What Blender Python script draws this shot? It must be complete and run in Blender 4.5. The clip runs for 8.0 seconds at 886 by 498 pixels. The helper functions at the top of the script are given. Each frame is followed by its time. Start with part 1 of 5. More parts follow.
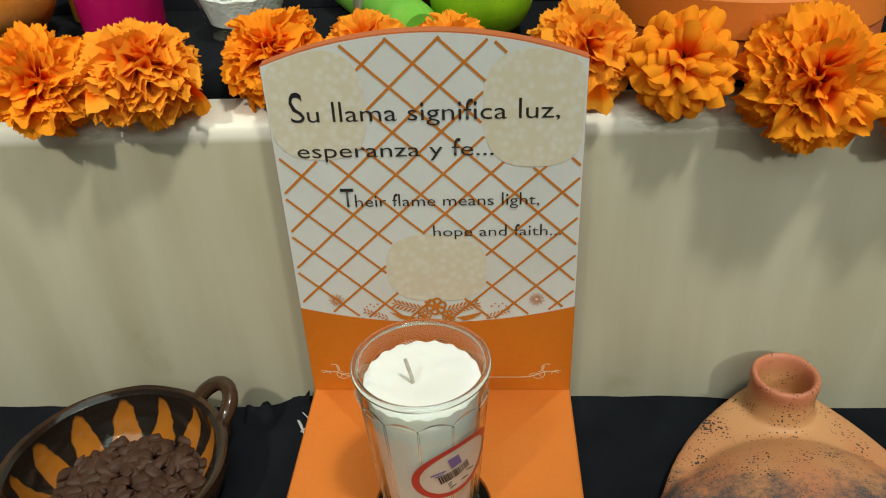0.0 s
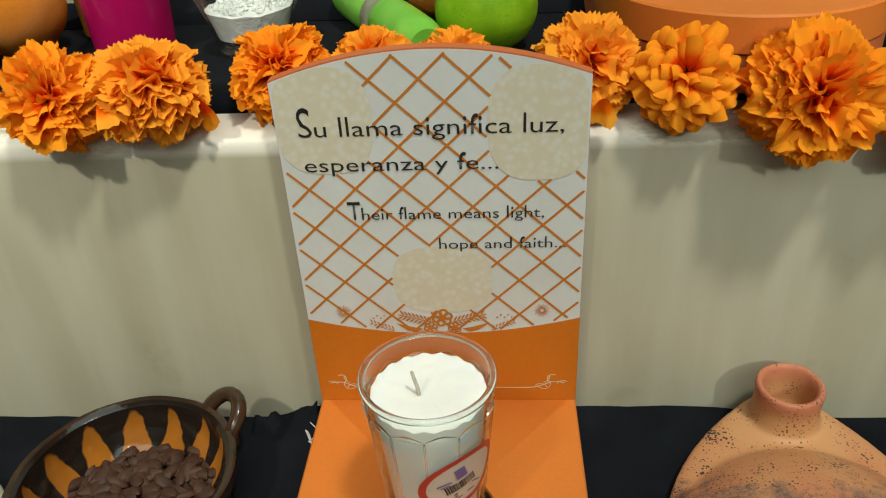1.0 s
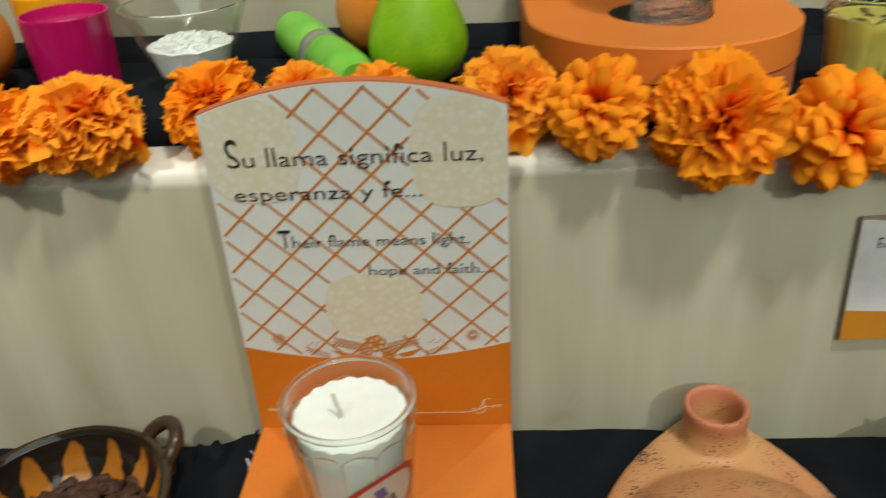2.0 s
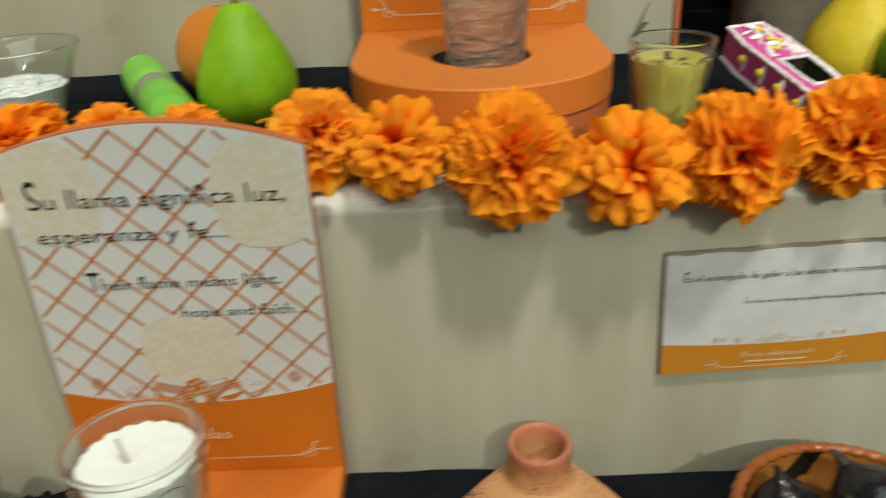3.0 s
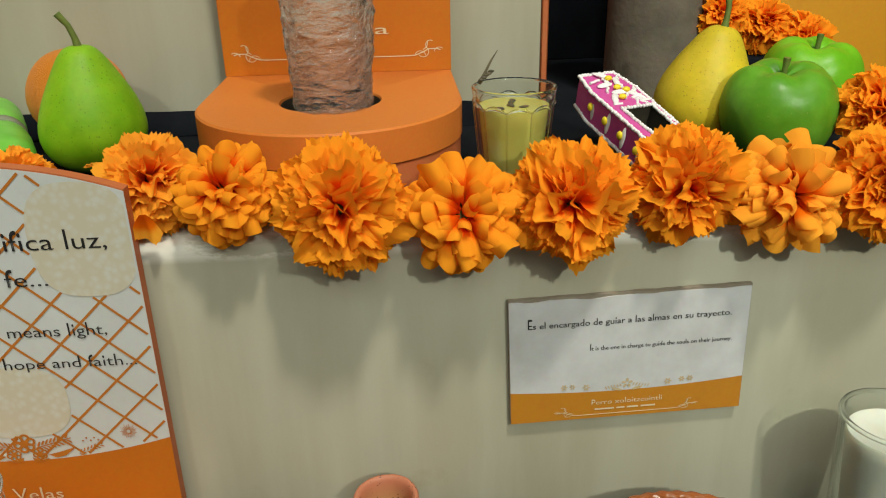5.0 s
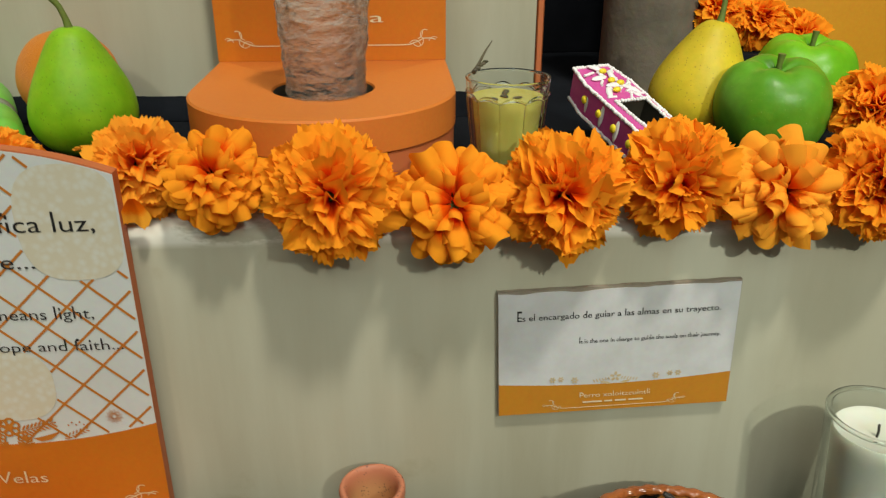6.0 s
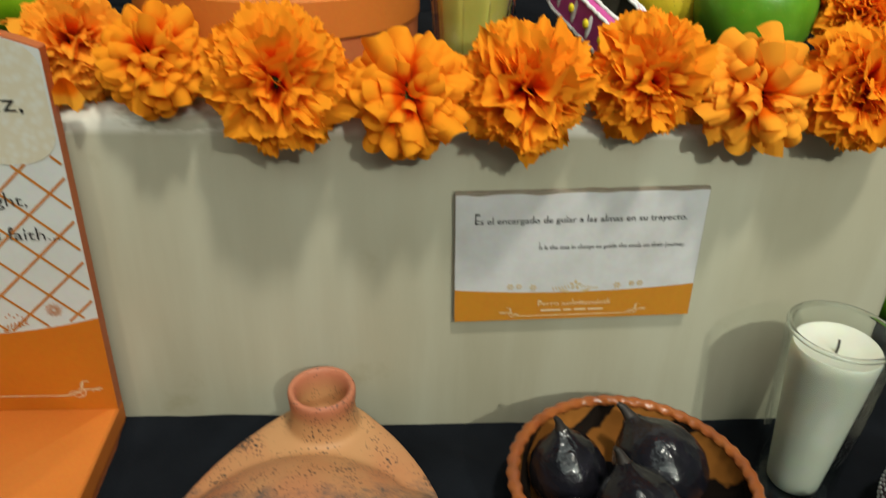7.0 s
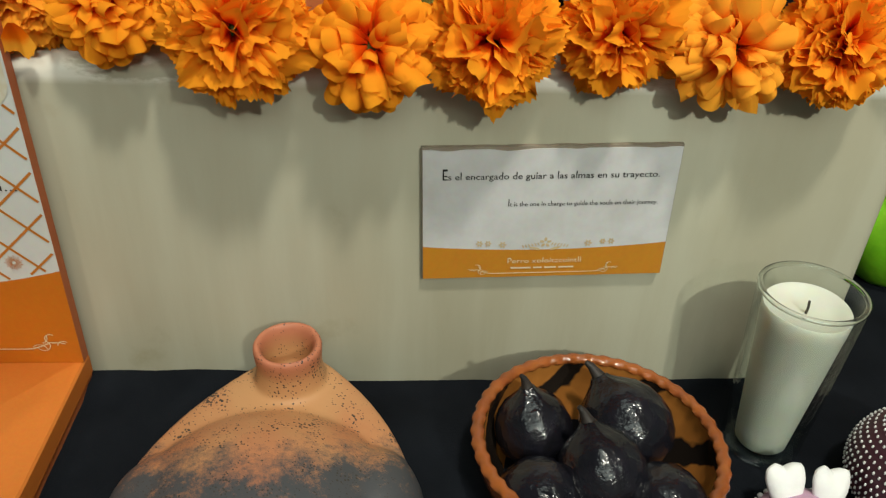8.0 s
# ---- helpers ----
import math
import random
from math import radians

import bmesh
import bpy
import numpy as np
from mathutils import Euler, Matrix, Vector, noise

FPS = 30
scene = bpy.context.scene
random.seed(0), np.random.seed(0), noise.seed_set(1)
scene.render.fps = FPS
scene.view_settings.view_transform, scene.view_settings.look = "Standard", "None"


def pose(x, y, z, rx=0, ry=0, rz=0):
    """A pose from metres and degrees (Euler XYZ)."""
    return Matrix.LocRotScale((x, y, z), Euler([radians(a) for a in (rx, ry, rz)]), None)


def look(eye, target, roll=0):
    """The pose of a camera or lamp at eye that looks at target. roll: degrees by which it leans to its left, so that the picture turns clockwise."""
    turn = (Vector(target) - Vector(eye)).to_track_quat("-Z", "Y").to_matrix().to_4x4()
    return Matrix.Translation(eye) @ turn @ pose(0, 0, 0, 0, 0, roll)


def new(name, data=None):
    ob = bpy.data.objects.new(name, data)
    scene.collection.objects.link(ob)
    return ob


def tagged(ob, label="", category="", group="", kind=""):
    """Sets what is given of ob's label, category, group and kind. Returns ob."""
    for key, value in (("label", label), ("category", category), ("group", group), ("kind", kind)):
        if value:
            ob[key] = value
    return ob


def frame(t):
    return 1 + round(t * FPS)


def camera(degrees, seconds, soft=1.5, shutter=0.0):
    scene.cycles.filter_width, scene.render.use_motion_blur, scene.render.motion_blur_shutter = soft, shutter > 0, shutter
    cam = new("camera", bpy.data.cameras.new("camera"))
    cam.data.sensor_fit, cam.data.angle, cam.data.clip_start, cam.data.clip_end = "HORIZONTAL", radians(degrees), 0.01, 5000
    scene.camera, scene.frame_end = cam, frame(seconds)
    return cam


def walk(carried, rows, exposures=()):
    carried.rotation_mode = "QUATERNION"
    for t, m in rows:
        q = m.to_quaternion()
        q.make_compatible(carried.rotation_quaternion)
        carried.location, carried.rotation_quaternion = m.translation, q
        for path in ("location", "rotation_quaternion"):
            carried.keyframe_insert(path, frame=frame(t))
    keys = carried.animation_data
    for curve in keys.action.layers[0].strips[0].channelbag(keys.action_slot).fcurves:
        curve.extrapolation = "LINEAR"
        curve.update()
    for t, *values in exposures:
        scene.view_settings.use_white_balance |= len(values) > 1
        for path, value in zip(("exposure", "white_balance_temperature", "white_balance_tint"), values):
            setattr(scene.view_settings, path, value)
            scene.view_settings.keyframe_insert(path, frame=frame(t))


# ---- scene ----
cam = camera(58.84, 8.0, soft=1.1, shutter=0.9)
PATH = [
    (0, 0.03342, -0.39515, 0.37854, 4.125, -32.373, -2.818),
    (0.5, 0.03386, -0.39605, 0.37976, 4.332, -32.144, -2.971),
    (1, 0.03454, -0.39653, 0.38474, 4.721, -32.021, -3.288),
    (2.5, 0.11073, -0.41193, 0.38170, 2.436, -27.652, -3.216),
    (3, 0.15950, -0.40907, 0.37821, 0.707, -26.356, -2.671),
    (3.5, 0.19802, -0.40431, 0.37554, -1.149, -25.120, -2.005),
    (4, 0.21547, -0.40332, 0.37426, -2.332, -24.094, -1.581),
    (4.5, 0.22348, -0.40285, 0.37513, -2.956, -23.339, -1.482),
    (6, 0.22731, -0.40200, 0.37288, -3.593, -23.866, 0.009),
    (6.5, 0.23251, -0.39506, 0.36091, -4.387, -26.567, 1.324),
    (7, 0.24660, -0.39047, 0.35344, -4.676, -29.577, 2.269),
    (7.5, 0.25640, -0.38782, 0.35043, -5.148, -31.547, 2.796),
    (8, 0.26457, -0.38479, 0.35039, -4.983, -32.798, 2.994),
]
walk(cam, [(t, pose(x, y, z, 0, 0, yaw) @ pose(0, 0, 0, 90 + pitch) @ pose(0, 0, 0, 0, 0, roll)) for t, x, y, z, yaw, pitch, roll in PATH])

# ---- light: gallery spots under the ceiling, unseen fill areas added overhead ----
world = bpy.data.worlds.new("hall")
world.use_nodes = True
world.node_tree.nodes["Background"].inputs["Color"].default_value = (0.9, 1.0, 0.92, 1)
world.node_tree.nodes["Background"].inputs["Strength"].default_value = 0.08
scene.world = world
scene.view_settings.exposure = 0.0


def spot(name, eye, target, watts, angle, radius, colour):
    data = bpy.data.lights.new(name, "SPOT")
    data.energy, data.spot_size, data.spot_blend, data.shadow_soft_size, data.color = watts, radians(angle), 1.0, radius, colour
    ob = new(name, data)
    ob.matrix_world = look(eye, target)
    return ob


def panel(name, eye, target, watts, w, h, colour):
    data = bpy.data.lights.new(name, "AREA")
    data.energy, data.shape, data.size, data.size_y, data.color = watts, "RECTANGLE", w, h, colour
    ob = new(name, data)
    ob.matrix_world = look(eye, target)
    return ob


spot("spot_above", (0.62, -0.80, 2.25), (-0.05, 0.0, 0.2), 118, 70, 0.10, (1.0, 0.965, 0.82))
spot("spot_front", (0.45, -2.7, 1.95), (0.24, 0.0, 0.42), 16, 32, 0.07, (1.0, 0.90, 0.70))
spot("spot_right", (1.10, -2.3, 1.65), (0.66, 0.05, 0.22), 145, 28, 0.05, (0.97, 1.0, 0.85))
spot("spot_left", (-0.9, -1.6, 2.1), (-0.46, 0.0, 0.24), 150, 28, 0.06, (1.0, 0.95, 0.78))
# unseen area lamps, added to lift the ambient light
panel("fill_panel", (0.2, -0.5, 2.33), (0.2, -0.5, 0.0), 8, 1.2, 1.2, (0.86, 1.0, 0.90))
panel("fill_panel", (0.2, -2.6, 2.33), (0.2, -2.6, 0.0), 36, 2.6, 1.6, (0.86, 1.0, 0.90))

# ---- materials ----


def material(name, colour, rough=0.5, spec=0.5, metal=0.0):
    m = bpy.data.materials.new(name)
    m.use_nodes = True
    b = m.node_tree.nodes["Principled BSDF"]
    b.inputs["Base Color"].default_value = (*colour, 1)
    b.inputs["Roughness"].default_value = rough
    b.inputs["Specular IOR Level"].default_value = spec
    b.inputs["Metallic"].default_value = metal
    return m, m.node_tree.nodes, m.node_tree.links, b


def noise_tex(n, l, scale, detail=4.0, rough=0.55, stretch=None):
    tc = n.new("ShaderNodeTexCoord")
    t = n.new("ShaderNodeTexNoise")
    t.inputs["Scale"].default_value, t.inputs["Detail"].default_value, t.inputs["Roughness"].default_value = scale, detail, rough
    if stretch:
        mp = n.new("ShaderNodeMapping")
        mp.inputs["Scale"].default_value = stretch
        l.new(tc.outputs["Object"], mp.inputs["Vector"])
        l.new(mp.outputs["Vector"], t.inputs["Vector"])
    else:
        l.new(tc.outputs["Object"], t.inputs["Vector"])
    return t


def ramp(n, l, source, stops):
    r = n.new("ShaderNodeValToRGB")
    e = r.color_ramp.elements
    while len(e) < len(stops):
        e.new(0.5)
    for k, (p, c) in enumerate(stops):
        e[k].position, e[k].color = p, (*c, 1) if len(c) == 3 else c
    l.new(source, r.inputs["Fac"])
    return r


def mix(n, l, fac, a, b, mode="MIX"):
    m = n.new("ShaderNodeMix")
    m.data_type, m.blend_type = "RGBA", mode
    for key, v in ((0, fac), (6, a), (7, b)):
        if isinstance(v, (int, float)):
            m.inputs[key].default_value = v
        elif isinstance(v, tuple):
            m.inputs[key].default_value = (*v, 1)
        else:
            l.new(v, m.inputs[key])
    return m.outputs[2]


def bump(n, l, b, source, strength, distance):
    k = n.new("ShaderNodeBump")
    k.inputs["Strength"].default_value, k.inputs["Distance"].default_value = strength, distance
    l.new(source, k.inputs["Height"])
    l.new(k.outputs["Normal"], b.inputs["Normal"])


def mottled(name, a, b2, scale, rough=0.5, fine=300.0, depth=0.0004, spec=0.5, stretch=None, strength=0.4):
    """A surface whose colour wanders between a and b2, with a fine grain."""
    m, n, l, b = material(name, a, rough, spec)
    t = noise_tex(n, l, scale, 5, stretch=stretch)
    r = ramp(n, l, t.outputs["Fac"], [(0.3, a), (0.7, b2)])
    f = noise_tex(n, l, fine, 3)
    c = mix(n, l, 0.18, r.outputs["Color"], f.outputs["Color"], "SOFT_LIGHT")
    l.new(c, b.inputs["Base Color"])
    rr = n.new("ShaderNodeMapRange")
    rr.inputs["To Min"].default_value, rr.inputs["To Max"].default_value = rough * 0.8, min(1.0, rough * 1.2)
    l.new(t.outputs["Fac"], rr.inputs["Value"])
    l.new(rr.outputs["Result"], b.inputs["Roughness"])
    bump(n, l, b, f.outputs["Fac"], strength, depth)
    return m


def make_cream():
    m, n, l, b = material("cream_paint", (0.55, 0.5, 0.4), 0.42)
    big = noise_tex(n, l, 5.0, 4, stretch=(1.6, 1.0, 0.5))
    # vertical streaks: light falling past the flowers, mixed into the wall colour
    streak = noise_tex(n, l, 13.0, 4, 0.6, stretch=(1.6, 1.0, 0.16))
    blot = noise_tex(n, l, 14.0, 6, 0.65)
    r1 = ramp(n, l, big.outputs["Fac"], [(0.36, (0.42, 0.385, 0.28)), (0.64, (0.53, 0.51, 0.40))])
    r2 = ramp(n, l, streak.outputs["Fac"], [(0.42, (0.385, 0.355, 0.255)), (0.60, (0.575, 0.58, 0.475))])
    c = mix(n, l, 0.22, r1.outputs["Color"], r2.outputs["Color"])
    r3 = ramp(n, l, blot.outputs["Fac"], [(0.62, (1, 1, 1)), (0.75, (0.86, 0.83, 0.76))])
    c = mix(n, l, 1.0, c, r3.outputs["Color"], "MULTIPLY")
    # pale patches along the upper edge: painted highlights, with some worn paint
    tc = n.new("ShaderNodeTexCoord")
    sep = n.new("ShaderNodeSeparateXYZ")
    l.new(tc.outputs["Object"], sep.inputs["Vector"])
    level = n.new("ShaderNodeMapRange")
    level.inputs["From Min"].default_value, level.inputs["From Max"].default_value = 0.19, 0.22
    l.new(sep.outputs["Z"], level.inputs["Value"])
    edge = ramp(n, l, level.outputs["Result"], [(0.28, (0, 0, 0)), (0.42, (1, 1, 1)), (0.8, (1, 1, 1)), (0.88, (0, 0, 0))])
    patchy = noise_tex(n, l, 22.0, 7, 0.7, stretch=(0.5, 1.0, 1.6))
    pr = ramp(n, l, patchy.outputs["Fac"], [(0.40, (0, 0, 0)), (0.47, (1, 1, 1))])
    worn_glint = mix(n, l, 1.0, edge.outputs["Color"], pr.outputs["Color"], "MULTIPLY")
    c = mix(n, l, worn_glint, c, (0.78, 0.76, 0.68))
    l.new(c, b.inputs["Base Color"])
    rr = ramp(n, l, streak.outputs["Fac"], [(0.35, (0.34,) * 3), (0.7, (0.5,) * 3)])
    l.new(rr.outputs["Color"], b.inputs["Roughness"])
    f = noise_tex(n, l, 260.0, 3, stretch=(1, 1, 0.3))
    bump(n, l, b, f.outputs["Fac"], 0.25, 0.0004)
    return m


def make_cloth():
    m, n, l, b = material("black_cloth", (0.008, 0.009, 0.012), 0.95, 0.12)
    t = noise_tex(n, l, 18.0, 5)
    r = ramp(n, l, t.outputs["Fac"], [(0.3, (0.0035, 0.0045, 0.007)), (0.75, (0.009, 0.011, 0.0155))])
    lint = noise_tex(n, l, 420.0, 2)
    lr = ramp(n, l, lint.outputs["Fac"], [(0.74, (0, 0, 0)), (0.8, (0.025, 0.028, 0.03))])
    l.new(mix(n, l, 0.5, r.outputs["Color"], lr.outputs["Color"], "ADD"), b.inputs["Base Color"])
    w = noise_tex(n, l, 900.0, 2)
    bump(n, l, b, w.outputs["Fac"], 0.6, 0.0005)
    return m


def make_glass(name, colour=(1, 1, 1), rough=0.0, ripple=0.0, scale=60.0):
    m, n, l, b = material(name, colour, rough)
    b.inputs["Transmission Weight"].default_value = 1.0
    b.inputs["IOR"].default_value = 1.45
    if ripple:
        t = noise_tex(n, l, scale, 4, 0.6, stretch=(1, 1, 2.2))
        bump(n, l, b, t.outputs["Fac"], 1.0, ripple)
    return m


def make_petal(name, low, high, tip):
    """Cloth petals: each has its own tone, a darker foot and a paler frayed tip."""
    m, n, l, b = material(name, low, 0.85, 0.08)
    info = n.new("ShaderNodeObjectInfo")
    r = ramp(n, l, info.outputs["Random"], [(0.0, low), (1.0, high)])
    uv = n.new("ShaderNodeUVMap")
    sep = n.new("ShaderNodeSeparateXYZ")
    l.new(uv.outputs["UV"], sep.inputs["Vector"])
    t = noise_tex(n, l, 160.0, 3)
    add = n.new("ShaderNodeMath")
    add.operation = "MULTIPLY_ADD"
    l.new(t.outputs["Fac"], add.inputs[0])
    add.inputs[1].default_value = 0.5
    l.new(sep.outputs["Y"], add.inputs[2])
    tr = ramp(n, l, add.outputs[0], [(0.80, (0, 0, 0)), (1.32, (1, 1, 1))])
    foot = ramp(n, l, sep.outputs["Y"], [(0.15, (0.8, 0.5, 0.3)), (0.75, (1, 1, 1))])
    foot_toned = mix(n, l, 1.0, r.outputs["Color"], foot.outputs["Color"], "MULTIPLY")
    c = mix(n, l, tr.outputs["Color"], foot_toned, tip)
    l.new(c, b.inputs["Base Color"])
    b.inputs["Subsurface Weight"].default_value = 0.0
    tl = n.new("ShaderNodeBsdfTranslucent")
    l.new(c, tl.inputs["Color"])
    ms = n.new("ShaderNodeMixShader")
    ms.inputs[0].default_value = 0.32
    l.new(b.outputs[0], ms.inputs[1])
    l.new(tl.outputs[0], ms.inputs[2])
    l.new(ms.outputs[0], n["Material Output"].inputs["Surface"])
    return m


def make_striped(name, ground, stripe, count, phase, gain, bias, swirl=0.0, rough=0.12):
    """Glazed clay with dark brush strokes that run down the wall."""
    m, n, l, b = material(name, ground, rough)
    tc = n.new("ShaderNodeTexCoord")
    sep = n.new("ShaderNodeSeparateXYZ")
    l.new(tc.outputs["Object"], sep.inputs["Vector"])

    def op(kind, a, b2=None, c2=None):
        k = n.new("ShaderNodeMath")
        k.operation = kind
        for slot, v in enumerate((a, b2, c2)):
            if v is None:
                continue
            if isinstance(v, (int, float)):
                k.inputs[slot].default_value = v
            else:
                l.new(v, k.inputs[slot])
        return k.outputs[0]

    ang = op("ARCTAN2", sep.outputs["Y"], sep.outputs["X"])
    nz = noise_tex(n, l, 28.0, 3)
    ang2 = op("MULTIPLY_ADD", sep.outputs["Z"], swirl, ang)
    wob = op("MULTIPLY_ADD", nz.outputs["Fac"], 4.5, op("MULTIPLY_ADD", ang2, count, phase))
    s = op("SINE", wob)
    taper = op("MULTIPLY_ADD", sep.outputs["Z"], gain, bias)
    val = op("ADD", s, taper)
    r = ramp(n, l, op("MULTIPLY_ADD", val, 0.25, 0.5), [(0.47, (0, 0, 0)), (0.52, (1, 1, 1))])
    big = noise_tex(n, l, 45.0, 5)
    g = ramp(n, l, big.outputs["Fac"], [(0.3, ground), (0.75, tuple(v * 0.62 for v in ground))])
    l.new(mix(n, l, r.outputs["Color"], g.outputs["Color"], stripe), b.inputs["Base Color"])
    bump(n, l, b, big.outputs["Fac"], 0.5, 0.0012)
    return m


def make_clay():
    """Burnished clay, smoked grey-black low down the figure's flanks and speckled with soot."""
    m, n, l, b = material("smoked_clay", (0.45, 0.2, 0.1), 0.55)
    tone = noise_tex(n, l, 16.0, 4)
    r = ramp(n, l, tone.outputs["Fac"], [(0.35, (0.50, 0.185, 0.078)), (0.62, (0.54, 0.275, 0.12))])
    tc = n.new("ShaderNodeTexCoord")
    sep = n.new("ShaderNodeSeparateXYZ")
    l.new(tc.outputs["Object"], sep.inputs["Vector"])
    cloud = noise_tex(n, l, 42.0, 12, 0.86)
    sm = n.new("ShaderNodeMath")
    sm.operation = "MULTIPLY_ADD"
    l.new(sep.outputs["Y"], sm.inputs[0])
    sm.inputs[1].default_value = -9.0
    sharp = ramp(n, l, cloud.outputs["Fac"], [(0.34, (0.2, 0.2, 0.2)), (0.66, (0.8, 0.8, 0.8))])
    l.new(sharp.outputs["Color"], sm.inputs[2])
    ax = n.new("ShaderNodeMath")
    ax.operation = "ABSOLUTE"
    l.new(sep.outputs["X"], ax.inputs[0])
    sx = n.new("ShaderNodeMath")
    sx.operation = "MULTIPLY_ADD"
    l.new(ax.outputs[0], sx.inputs[0])
    sx.inputs[1].default_value = 4.5
    l.new(sm.outputs[0], sx.inputs[2])
    red = n.new("ShaderNodeMapRange")
    red.inputs["From Min"].default_value, red.inputs["From Max"].default_value = 0.046, 0.058
    l.new(sep.outputs["Z"], red.inputs["Value"])
    smoke = ramp(n, l, sx.outputs[0], [(0.52, (0, 0, 0)), (0.84, (1, 1, 1))])
    slip = mix(n, l, red.outputs["Result"], r.outputs["Color"], (0.52, 0.18, 0.095))
    c = mix(n, l, smoke.outputs["Color"], slip, (0.062, 0.064, 0.072))
    sp = n.new("ShaderNodeTexVoronoi")
    sp.inputs["Scale"].default_value = 500.0
    l.new(tc.outputs["Object"], sp.inputs["Vector"])
    gate = noise_tex(n, l, 60.0, 2)
    mul = n.new("ShaderNodeMath")
    mul.operation = "MULTIPLY_ADD"
    l.new(gate.outputs["Fac"], mul.inputs[0])
    mul.inputs[1].default_value = -1.05
    mul.inputs[2].default_value = 0.71
    lt = n.new("ShaderNodeMath")
    lt.operation = "LESS_THAN"
    l.new(sp.outputs["Distance"], lt.inputs[0])
    l.new(mul.outputs[0], lt.inputs[1])
    c = mix(n, l, lt.outputs[0], c, (0.045, 0.035, 0.03))
    l.new(c, b.inputs["Base Color"])
    f = noise_tex(n, l, 220.0, 4)
    bump(n, l, b, f.outputs["Fac"], 0.35, 0.0006)
    return m


def make_print():
    """Pale floral print: white blossoms left open in a beige ground."""
    m, n, l, b = material("beige_print", (0.66, 0.58, 0.42), 0.4)
    tc = n.new("ShaderNodeTexCoord")
    v = n.new("ShaderNodeTexVoronoi")
    v.inputs["Scale"].default_value = 230.0
    l.new(tc.outputs["Object"], v.inputs["Vector"])
    t = noise_tex(n, l, 190.0, 3)
    c = mix(n, l, 0.5, v.outputs["Distance"], t.outputs["Fac"])
    r = ramp(n, l, c, [(0.30, (0.665, 0.65, 0.575)), (0.58, (0.63, 0.575, 0.445))])
    l.new(r.outputs["Color"], b.inputs["Base Color"])
    return m


def make_thin_glass():
    """Thin-walled clear glass: what lies behind shows straight through, the gloss grows towards the edges."""
    m, n, l, b = material("thin_glass", (1, 1, 1), 0.0)
    t = n.new("ShaderNodeBsdfTransparent")
    t.inputs["Color"].default_value = (0.955, 0.975, 0.965, 1)
    g = n.new("ShaderNodeBsdfGlossy")
    g.inputs["Roughness"].default_value = 0.03
    lw = n.new("ShaderNodeLayerWeight")
    lw.inputs["Blend"].default_value = 0.5
    pw = n.new("ShaderNodeMath")
    pw.operation = "POWER"
    l.new(lw.outputs["Facing"], pw.inputs[0])
    pw.inputs[1].default_value = 4.0
    f = n.new("ShaderNodeMath")
    f.operation = "MULTIPLY_ADD"
    l.new(pw.outputs[0], f.inputs[0])
    f.inputs[1].default_value = 0.7
    f.inputs[2].default_value = 0.035
    ms = n.new("ShaderNodeMixShader")
    l.new(f.outputs[0], ms.inputs[0])
    l.new(t.outputs[0], ms.inputs[1])
    l.new(g.outputs[0], ms.inputs[2])
    l.new(ms.outputs[0], n["Material Output"].inputs["Surface"])
    return m


CREAM, CLOTH = make_cream(), make_cloth()
THIN = make_thin_glass()
TERRA = mottled("terracotta_paint", (0.60, 0.165, 0.022), (0.65, 0.19, 0.03), 9.0, 0.55, 420.0, 0.0002, 0.3)
TERRA_SIDE = mottled("terracotta_edge", (0.46, 0.115, 0.032), (0.53, 0.145, 0.045), 14.0, 0.6, 300.0, 0.0005)
WHITE_PRINT = mottled("white_print", (0.66, 0.68, 0.68), (0.60, 0.615, 0.60), 20.0, 0.32, 260.0, 0.0001)
CARD_PRINT = mottled("card_print", (0.66, 0.66, 0.68), (0.55, 0.54, 0.54), 38.0, 0.5, 260.0, 0.0001)
ORANGE_PRINT = mottled("orange_print", (0.60, 0.17, 0.012), (0.55, 0.15, 0.012), 12.0, 0.32, 300.0, 0.0001)
CARD_ORANGE = mottled("card_orange", (0.58, 0.235, 0.02), (0.53, 0.21, 0.02), 20.0, 0.42, 300.0, 0.0001)
FADED = mottled("faded_orange", (0.58, 0.42, 0.22), (0.62, 0.50, 0.34), 90.0, 0.45)
LINE = mottled("orange_line", (0.50, 0.155, 0.014), (0.55, 0.185, 0.02), 60.0, 0.4)
BEIGE = make_print()
INK = mottled("black_ink", (0.012, 0.011, 0.012), (0.02, 0.018, 0.018), 80.0, 0.5)
PALE = mottled("pale_ink", (0.78, 0.66, 0.45), (0.7, 0.58, 0.38), 80.0, 0.5)
RECESS_SHADE = mottled("recess_shade", (0.03, 0.025, 0.015), (0.05, 0.04, 0.025), 60.0, 0.8)
CARDBOARD = mottled("torn_cardboard", (0.30, 0.25, 0.19), (0.22, 0.18, 0.14), 90.0, 0.85)
GLASS = make_glass("clear_glass", (0.985, 1.0, 0.99))
RIPPLED = make_glass("rippled_glass", (0.95, 1.0, 0.98), 0.05, 0.009, 75.0)
WAX = mottled("white_wax", (0.88, 0.89, 0.87), (0.83, 0.84, 0.81), 30.0, 0.45, 200.0, 0.0003)
IVORY_WAX = mottled("ivory_wax", (0.66, 0.66, 0.57), (0.60, 0.60, 0.51), 20.0, 0.5, 120.0, 0.0001)
for wax in (WAX, IVORY_WAX):
    wb = wax.node_tree.nodes["Principled BSDF"]
    wb.inputs["Subsurface Weight"].default_value = 0.35
    wb.inputs["Subsurface Radius"].default_value = (0.012, 0.009, 0.006)
    wb.inputs["Subsurface Scale"].default_value = 1.0
WICK = mottled("cotton_wick", (0.55, 0.5, 0.42), (0.42, 0.38, 0.33), 200.0, 0.9)
